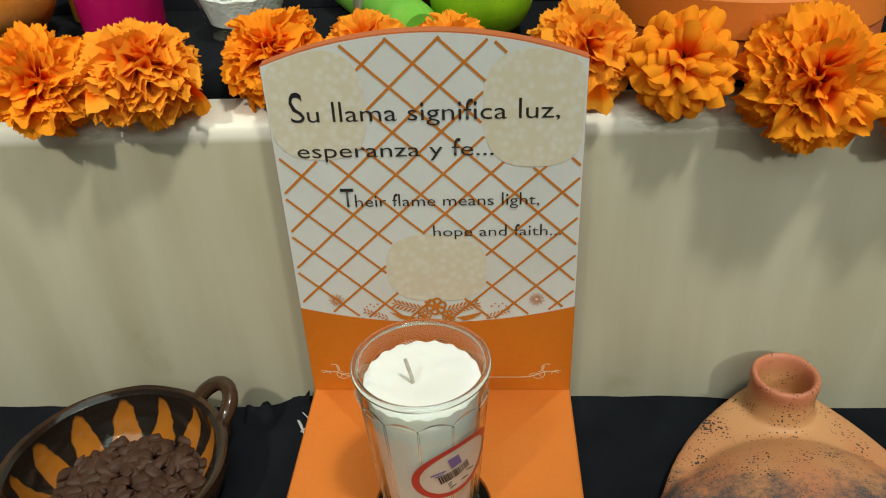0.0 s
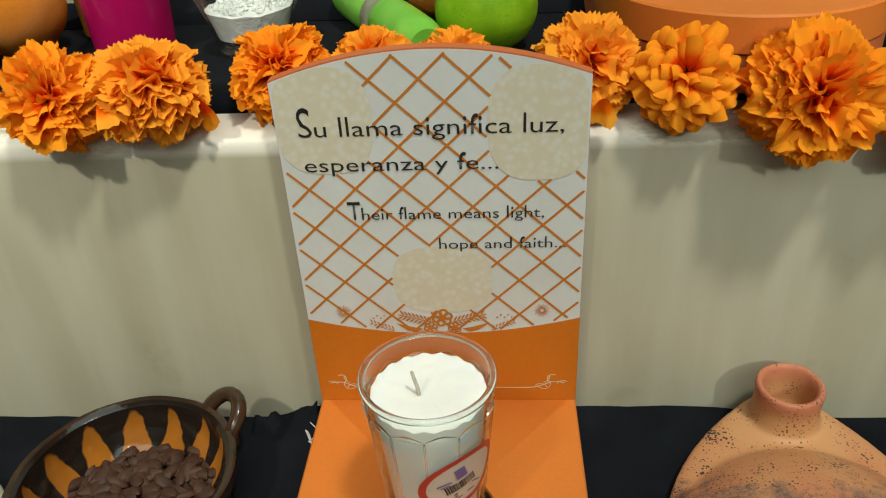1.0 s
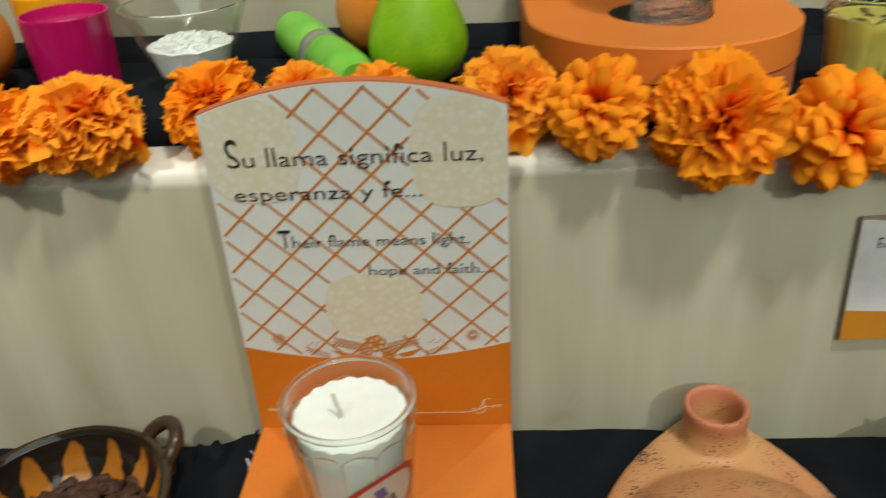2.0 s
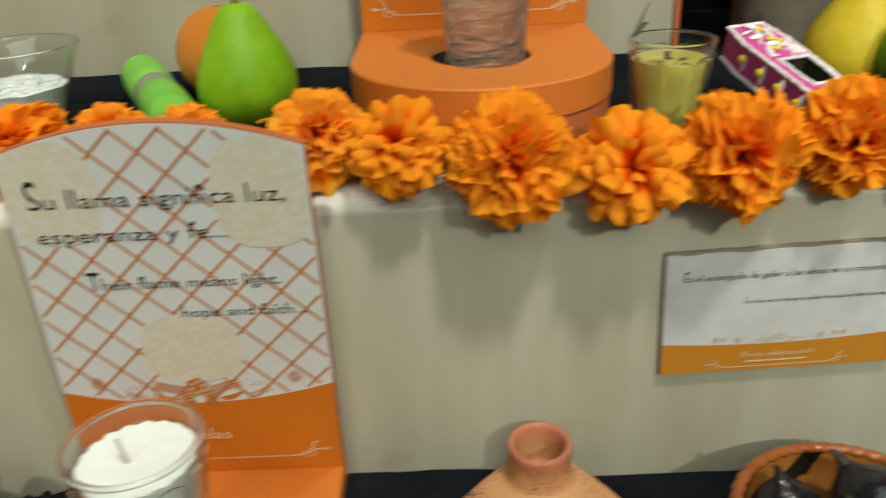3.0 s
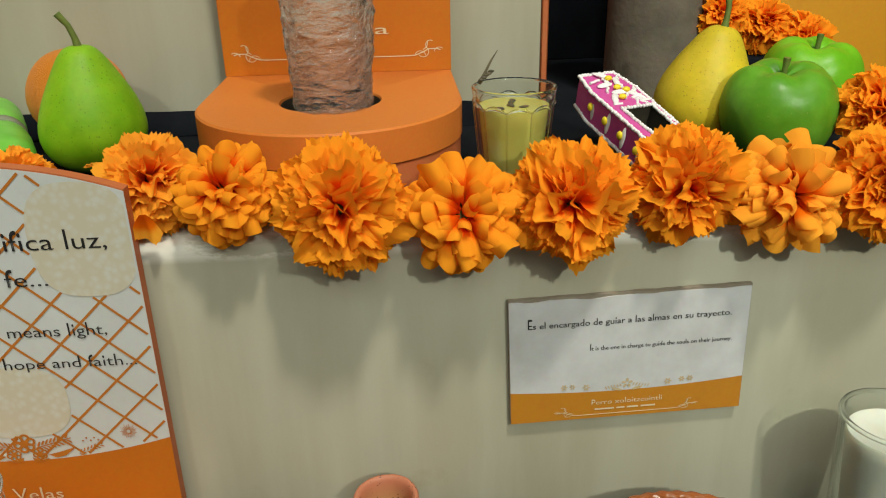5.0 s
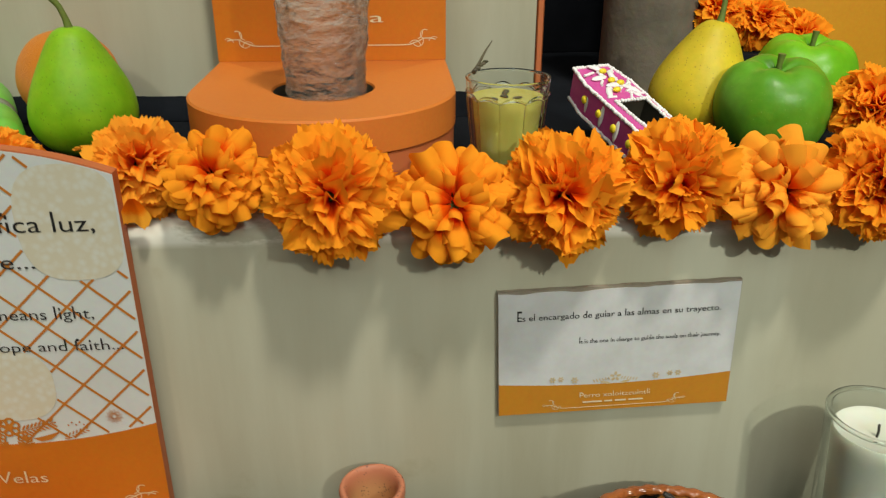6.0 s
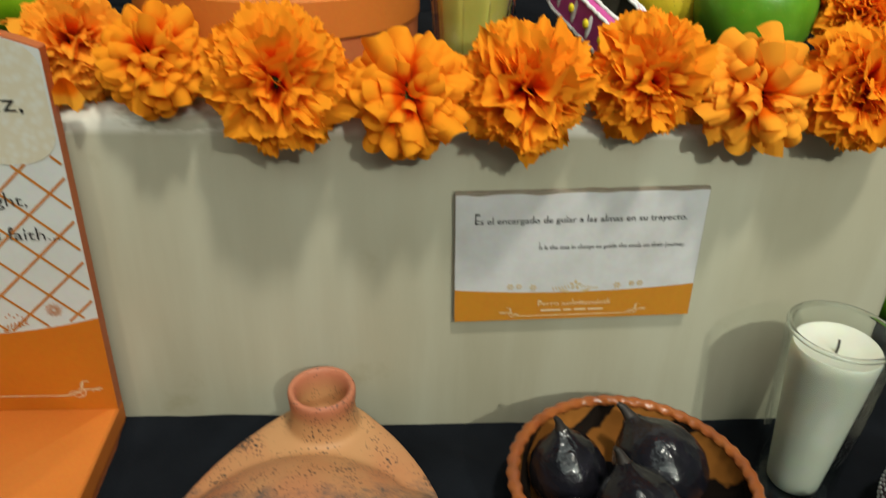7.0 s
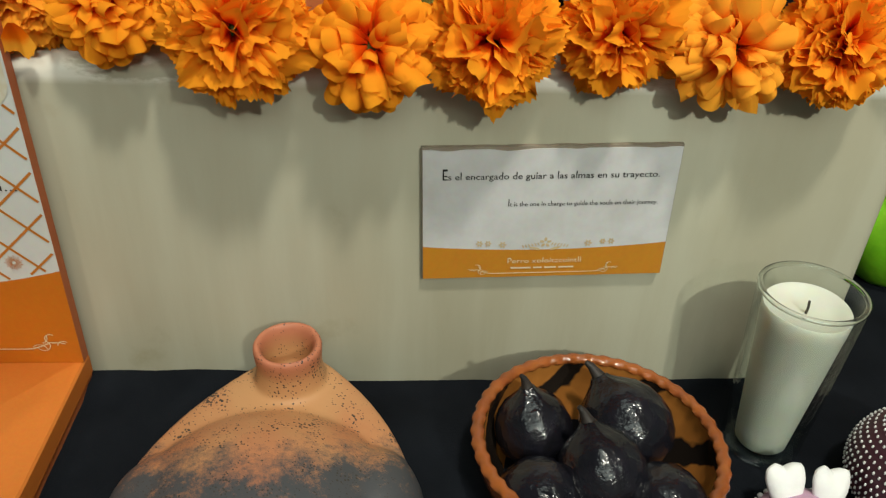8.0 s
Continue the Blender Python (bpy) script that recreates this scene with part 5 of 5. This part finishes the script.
def sugar_coffin():
    """A small magenta sugar coffin with piped icing and an open window."""
    root = thing("sugar_coffin", pose(0.3695, 0.088, ZU + 0.0165, 17, 0, 20) @ Matrix.Diagonal((0.88, 1.0, 0.95, 1)), "magenta sugar coffin with white icing piping", "sugar sweet")
    L, w0, w1, h = 0.050, 0.0175, 0.0195, 0.024
    outline = [(-w0, -L), (w0, -L), (w1, 0.018), (w0 * 0.85, L * 0.8), (-w0 * 0.85, L * 0.8), (-w1, 0.018)]
    window = [(-0.011, -0.038), (0.011, -0.038), (0.013, -0.008), (-0.013, -0.008)]
    bm = bmesh.new()
    lo = [bm.verts.new((x * 0.92, y * 0.97, 0)) for x, y in outline]
    hi = [bm.verts.new((x, y, h)) for x, y in outline]
    m = len(outline)
    for k in range(m):
        bm.faces.new((lo[k], lo[(k + 1) % m], hi[(k + 1) % m], hi[k]))
    bm.faces.new(lo[::-1])
    wi = [bm.verts.new((x, y, h + 0.002)) for x, y in window]
    wd = [bm.verts.new((x * 0.95, y, h * 0.1)) for x, y in window]
    for q in ((hi[0], hi[1], wi[1], wi[0]), (hi[1], hi[2], wi[2], wi[1]), (hi[2], hi[3], hi[4], wi[3], wi[2]), (hi[4], hi[5], wi[3]), (hi[5], hi[0], wi[0], wi[3])):
        bm.faces.new(q)
    # window walls and pit coloured dark in place of their shade
    for k in range(4):
        bm.faces.new((wi[k], wi[(k + 1) % 4], wd[(k + 1) % 4], wd[k])).material_index = 1
    pit = bm.faces.new(wd)
    pit.material_index = 1
    part("body", bm, (SUGAR, RECESS_SHADE), root, smooth=False)
    rnd = random.Random(4)
    def piping(loop, z, r, closed=True):
        bm = bmesh.new()
        pts = [Vector((x, y, z)) for x, y in loop]
        n = len(pts)
        for k in range(n if closed else n - 1):
            a, b = pts[k], pts[(k + 1) % n]
            steps = max(2, int((b - a).length / 0.0024))
            for j in range(steps):
                c = a.lerp(b, j / steps)
                ball(bm, (c.x, c.y, c.z + rnd.uniform(-0.0003, 0.0004)), r * rnd.uniform(0.9, 1.25), r * rnd.uniform(0.9, 1.25), r, 8, 6)
        return bm
    part("piping", piping(outline, h, 0.0014), ICING, root, "white piped icing")
    part("piping", piping(window, h + 0.0022, 0.0013), ICING, root, "white piped icing round the window")
    part("piping", piping([(x * 0.93, y * 0.97) for x, y in outline], 0.002, 0.0015), ICING, root, "white piped icing at the foot")
    bm = bmesh.new()
    for k, (x, y) in enumerate(((0, 0.012), (-0.010, 0.004), (0.010, 0.006), (-0.006, 0.022), (0.006, 0.024), (0, 0.034))):
        ball(bm, (x, y, h + 0.002), 0.0075, 0.0024, 0.0014, 8, 6, Matrix.Rotation(k * 1.1, 3, "Z"))
    for k in range(4):
        ball(bm, (-0.0195 + 0.0005 * k, -0.04 + 0.018 * k, h * 0.55), 0.0012, 0.0022, 0.008, 8, 6)
        ball(bm, (0.0195, -0.04 + 0.018 * k, h * 0.55), 0.0012, 0.0022, 0.008, 8, 6)
    for k in range(16):
        x, y, a = rnd.uniform(-0.013, 0.013), rnd.uniform(-0.002, 0.036), rnd.uniform(0, 3.1)
        wob = [(x + (t - 2) * 0.0022 * math.cos(a) + 0.0009 * math.sin(2.5 * t + k), y + (t - 2) * 0.0022 * math.sin(a), h + 0.0018) for t in range(5)]
        tube(bm, wob, 0.0010, 6)
    part("icing_leaves", bm, ICING, root, "white icing strokes")
    bm = bmesh.new()
    for x, y in ((0, 0.016), (-0.004, 0.004), (0.005, 0.012), (0.001, 0.028)):
        ball(bm, (x, y, h + 0.0035), 0.0032, 0.0022, 0.0018, 8, 6)
    for k in range(4):
        ball(bm, (-0.021 + 0.0005 * k, -0.038 + 0.018 * k, h * 0.6), 0.0018, 0.0026, 0.003, 8, 6)
    part("icing_blossom", bm, YICING, root, "yellow icing blossom")


def column():
    root = thing("stone_column", pose(0.443, 0.262, ZU), "grey-brown cylinder of rough stone behind the fruit", "column")
    bm = bmesh.new()
    lathe(bm, [(0.038, 0.0005), (0.0405, 0.003)] + [(0.0405 - 0.0015 * t, 0.003 + 0.24 * t) for t in np.linspace(0.05, 1, 10)] + [(0.036, 0.245)], 56, lambda p, a, r, z: p + Vector((p.x, p.y, 0)) * 0.015 * noise.noise(p * 60))
    part("shaft", bm, STONE, root)
    bm = bmesh.new()
    box(bm, 0.465, 0.80, 0.335, 0.345, 0.0005, 0.62, 0.0015)
    board = part("yellow_board", bm, YBOARD)
    tagged(board, "plain yellow-orange sign board behind the apples", "sign board")
    bm = bmesh.new()
    box(bm, 0.482, 0.545, 0.215, 0.325, ZU + 0.001, 0.262, 0.004)
    tagged(part("draped_block", bm, CLOTH), "low block draped in black cloth", "block")


cane_piece()
sugar_coffin()
column()


def small_sweets():
    root = thing("sugar_figure", pose(0.488, -0.128, -0.0105) @ Matrix.Diagonal((1.4, 1.4, 1.4, 1)), "lilac sugar figure with two white petals on top", "sugar sweet")
    bm = bmesh.new()
    ball(bm, (0, 0, 0.012), 0.021, 0.019, 0.0125, 24, 14)
    part("body", bm, LILAC, root)
    for x, y, a in ((-0.0055, 0.008, -0.08), (0.0088, 0.006, 0.2)):
        bm = bmesh.new()
        ball(bm, (0, 0, 0.0095), 0.0078, 0.0034, 0.0105, 22, 16)
        for v in bm.verts:
            up = max(0.0, v.co.z / 0.02)
            v.co += Vector((v.co.x * (0.55 * up - 0.3), 0.003 * up * up, -0.004 * up * max(0.0, 1 - abs(v.co.x) / 0.006) + 0.0012 * noise.noise(v.co * 260)))
        m = Matrix.Translation((x, y, 0.016)) @ Matrix.Rotation(a, 4, "Y") @ Matrix.Rotation(-0.35, 4, "X")
        bmesh.ops.transform(bm, matrix=m, verts=bm.verts)
        part("petal", bm, ICING, root, "white sugar petal")
    bm = bmesh.new()
    for k in range(34):
        a = 2 * math.pi * k / 34
        ball(bm, (0.0205 * math.cos(a), 0.0185 * math.sin(a), 0.015), 0.0013, 0.0013, 0.0013, 6, 5)
    part("beading", bm, ICING, root, "tiny white sugar beads")
    root = thing("dotted_sweet", pose(0.562, -0.103, -0.0105), "maroon sugar sweet covered with white dots", "sugar sweet")
    bm = bmesh.new()
    ball(bm, (0, 0, 0.034), 0.040, 0.038, 0.0345, 32, 18)
    part("body", bm, MAROON, root)
    bm = bmesh.new()
    for j in range(1, 17):
        t = math.pi * 0.70 * j / 17
        cnt = max(4, int(64 * math.sin(t)))
        for k in range(cnt):
            a = 2 * math.pi * (k + 0.5 * (j % 2)) / cnt
            ball(bm, (0.040 * math.sin(t) * math.cos(a), 0.038 * math.sin(t) * math.sin(a), 0.034 + 0.0345 * math.cos(t)), 0.0007, 0.0007, 0.0013, 6, 4)
    part("dots", bm, ICING, root, "rows of white icing dots")
    # pale round object of unclear kind, built as a short candle
    root = thing("pale_round_piece", pose(-0.288, -0.105, ZL + 0.0005), "pale round object beside the clay dish", "candle")
    bm = bmesh.new()
    lathe(bm, [(0.026, 0.0), (0.028, 0.002), (0.029, 0.026), (0.027, 0.029), (0.012, 0.028), (0.002, 0.028)], 40)
    part("wax", bm, IVORY_WAX, root)
    bm = bmesh.new()
    tube(bm, [(0, 0, 0.027), (0.0005, 0, 0.034)], 0.0008, 6)
    part("wick", bm, WICK, root)


small_sweets()


def scraps():
    bm = bmesh.new()
    rnd = random.Random(2)
    for k in range(5):
        a = [bm.verts.new((rnd.uniform(-0.006, 0.006), rnd.uniform(-0.012, 0.012), rnd.uniform(0, 0.016))) for _ in range(3)]
        bm.faces.new(a)
    ob = part("paper_scrap", bm, CARD_PRINT, smooth=False)
    ob.matrix_world = pose(-0.0905, -0.030, ZL + 0.0008)
    ob.modifiers.new("thickness", "SOLIDIFY").thickness = 0.0004
    tagged(ob, "crumpled pale paper scrap beside the stand", "paper scrap")
    bm = bmesh.new()
    n = 16
    rows = []
    for j in range(5):
        v = j / 4
        rows.append([bm.verts.new((-0.135 + 0.045 * i / n, -0.030 + 0.027 * v - 0.002 * v * math.sin(i), ZL + 0.001 + v ** 2.2 * (0.006 + 0.012 * (i / n) ** 3 + 0.002 * math.sin(i * 1.7)))) for i in range(n + 1)])
    for a, b in zip(rows, rows[1:]):
        for i in range(n):
            bm.faces.new((a[i], a[i + 1], b[i + 1], b[i]))
    ob = part("cloth_fold", bm, CLOTH)
    ob.modifiers.new("thickness", "SOLIDIFY").thickness = 0.0012
    tagged(ob, "black cloth corner turned up at the riser", "cloth", kind="structure")


scraps()


# ---- marigolds along the edge of the upper tier ----


def petal_mesh(seed, curl, ruffle, notch, spoon=False):
    """One cloth petal: narrow foot, fan-shaped pinked tip, or a rounded spoon. It grows along z, faces y."""
    rnd = random.Random(seed)
    bm = bmesh.new()
    uvl = bm.loops.layers.uv.new("UVMap")
    nu, nv = (10, 6) if spoon else (16, 6)
    ph = rnd.uniform(0, 6)
    grid, params = [], {}
    for j in range(nv + 1):
        v = j / nv
        row = []
        if spoon:
            wid = 0.07 + 0.40 * math.sin(min(1.0, v * 1.12) * math.pi * 0.5) ** 1.6
        else:
            wid = 0.09 + 0.44 * v ** 0.85
        for i in range(nu + 1):
            u = i / nu * 2 - 1
            if spoon:
                z = v - 0.42 * v ** 3 * (1 - math.sqrt(max(0.0, 1 - 0.97 * u * u)))
                y = curl * v ** 3 + 0.16 * u * u * v + ruffle * v * v * math.sin(u * 2 + ph)
            else:
                z = v * (1 - 0.15 * u * u - 0.12 * abs(u) ** 6)
                if j == nv:
                    z += notch * (0.5 - (i % 2)) + notch * rnd.uniform(-0.7, 0.5) + 0.03 * math.sin(3 * u + ph)
                y = curl * v ** 2.6 + ruffle * v ** 1.6 * (math.sin(u * 3.2 + ph) + 0.4 * math.sin(u * 6.5 + 2 * ph)) - 0.10 * u * u * v
            vert = bm.verts.new((u * wid, y, z))
            params[vert] = (i / nu, v)
            row.append(vert)
        grid.append(row)
    for j in range(nv):
        for i in range(nu):
            f = bm.faces.new((grid[j][i], grid[j][i + 1], grid[j + 1][i + 1], grid[j + 1][i]))
            for lp in f.loops:
                lp[uvl].uv = params[lp.vert]
    return bm


def soft_mesh(name, bm, mat):
    me = bpy.data.meshes.new(name)
    bm.to_mesh(me)
    bm.free()
    me.materials.append(mat)
    me.polygons.foreach_set("use_smooth", [True] * len(me.polygons))
    return me


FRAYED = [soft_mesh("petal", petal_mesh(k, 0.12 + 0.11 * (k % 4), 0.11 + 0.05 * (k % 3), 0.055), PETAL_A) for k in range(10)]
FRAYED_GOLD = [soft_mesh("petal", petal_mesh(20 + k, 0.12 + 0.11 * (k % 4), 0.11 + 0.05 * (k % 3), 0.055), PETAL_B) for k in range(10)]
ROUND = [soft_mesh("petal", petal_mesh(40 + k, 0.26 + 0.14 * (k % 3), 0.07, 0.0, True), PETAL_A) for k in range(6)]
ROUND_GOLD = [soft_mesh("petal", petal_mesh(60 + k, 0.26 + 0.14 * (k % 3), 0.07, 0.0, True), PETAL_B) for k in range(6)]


def calyx_mesh():
    bm = bmesh.new()
    lathe(bm, [(0.05, -0.42), (0.09, -0.35), (0.2, -0.2), (0.24, -0.06), (0.16, -0.03), (0.02, -0.02)], 14)
    return mesh_of("calyx", bm, STEM)


CALYX = calyx_mesh()


def marigold(x, y, z, r, ax, meshes, seed, count=150, flat=1.0):
    """A pom-pom of cloth petals round the axis ax, all of them single pieces."""
    rnd = random.Random(seed)
    turn = Vector(ax).normalized().to_track_quat("Z", "Y").to_matrix().to_4x4()
    root = thing("marigold", Matrix.Translation((x, y, z)) @ turn @ Matrix.Rotation(rnd.uniform(0, 6), 4, "Z"), "orange cloth marigold with ruffled petals" if meshes in (FRAYED, ROUND) else "golden-orange cloth marigold with ruffled petals", "marigold", "marigolds along the tier edge")
    c = new("calyx", CALYX)
    c.parent = root
    c.matrix_basis = Matrix.Diagonal((r, r, r, 1))
    tagged(c, "green calyx")
    spoon = meshes in (ROUND, ROUND_GOLD)
    for k in range(count):
        t = (k + 0.5) / count
        pol = math.acos(1 - t * 1.5) * rnd.uniform(0.9, 1.1)
        azi = k * 2.39996 + rnd.uniform(-0.35, 0.35)
        zax = Vector((math.sin(pol) * math.cos(azi), math.sin(pol) * math.sin(azi), math.cos(pol) * flat)).normalized()
        out = Vector((math.cos(azi), math.sin(azi), 0.0))
        # a petal's face looks away from the flower's middle and its tip folds back
        back = out * max(0.0, math.cos(pol)) + Vector((0, 0, -1)) * math.sin(pol)
        yax = (back - zax * back.dot(zax)).normalized()
        yax = Matrix.Rotation(rnd.uniform(-0.4, 0.4) + (rnd.uniform(-1.0, 1.0) if pol < 0.6 else 0), 3, zax) @ yax
        xax = yax.cross(zax)
        ln = r * rnd.uniform(0.54, 0.78) * (0.86 if pol < 0.5 else 1.0)
        wid = ln * (rnd.uniform(0.46, 0.60) if spoon else rnd.uniform(0.52, 0.86))
        rot = Matrix((xax, yax, zax)).transposed().to_4x4()
        ob = new("petal", meshes[rnd.randrange(len(meshes))])
        ob.parent = root
        ob.matrix_basis = Matrix.Translation(zax * r * 0.24) @ rot @ Matrix.Rotation(rnd.uniform(-0.42, 0.26), 4, "X") @ Matrix.Rotation(rnd.uniform(-0.45, 0.45), 4, "Z") @ Matrix.Diagonal((wid, ln * rnd.uniform(0.6, 1.3), ln, 1))


FLOWERS = [
    (-0.204, -0.004, 0.238, 0.031, (-0.05, -0.8, 0.25), FRAYED, 0.95),
    (-0.153, 0.003, 0.238, 0.034, (0.1, -0.05, 1.0), FRAYED_GOLD, 0.8),
    (-0.086, 0.027, 0.238, 0.031, (-0.1, -0.4, 0.9), FRAYED, 0.85),
    (-0.033, 0.024, 0.243, 0.024, (0.0, -0.4, 0.9), FRAYED_GOLD, 0.9),
    (0.014, 0.024, 0.240, 0.024, (0.1, -0.4, 0.9), FRAYED_GOLD, 0.9),
    (0.085, 0.025, 0.237, 0.032, (0.1, -0.5, 0.75), FRAYED_GOLD, 0.9),
    (0.132, 0.000, 0.239, 0.0285, (-0.05, -0.6, 0.5), ROUND, 0.95),
    (0.193, -0.012, 0.233, 0.0375, (0.05, -0.95, 0.12), FRAYED, 0.92),
    (0.257, -0.012, 0.226, 0.033, (-0.05, -0.85, 0.4), ROUND, 0.95),
    (0.315, -0.012, 0.231, 0.036, (0.1, -0.9, 0.15), FRAYED, 0.92),
    (0.379, -0.004, 0.235, 0.034, (0.0, -0.85, -0.15), FRAYED, 0.85),
    (0.435, -0.010, 0.229, 0.0325, (0.15, -0.85, 0.25), ROUND_GOLD, 0.95),
    (0.489, -0.010, 0.233, 0.034, (0.1, -0.85, 0.3), FRAYED, 0.92),
    (0.516, 0.050, 0.257, 0.028, (0.2, -0.6, 0.6), FRAYED, 0.95),
    (0.545, 0.006, 0.238, 0.029, (0.3, -0.7, 0.5), FRAYED, 0.95),
    (0.488, 0.236, 0.292, 0.025, (0.0, -0.6, 0.8), FRAYED, 0.95),
    (0.522, 0.234, 0.284, 0.025, (0.0, -0.6, 0.8), FRAYED, 0.95),
    (0.552, 0.220, 0.272, 0.025, (0.0, -0.6, 0.8), FRAYED, 0.95),
]
for k, (x, y, z, r, ax, meshes, flat) in enumerate(FLOWERS):
    marigold(x, y, z, r * 0.97, ax, meshes, 100 + k, (240 if meshes in (ROUND, ROUND_GOLD) else 250) if r > 0.026 else 160, flat)


def fallen(x, y, z, size, rx, rz, mesh):
    ob = new("fallen_petal", mesh)
    ob.matrix_world = pose(x, y, z, rx, 0, rz) @ Matrix.Diagonal((size, size * 0.7, size, 1))
    tagged(ob, "loose orange cloth petal hanging over the edge", "petal", "loose petals")


fallen(-0.148, -0.010, 0.236, 0.024, 195, 8, FRAYED_GOLD[1])
fallen(-0.126, -0.008, 0.238, 0.020, 215, -30, FRAYED[3])
fallen(-0.172, -0.012, 0.245, 0.026, 130, 50, FRAYED_GOLD[5])
fallen(0.090, -0.010, 0.232, 0.016, 200, 10, FRAYED_GOLD[2])
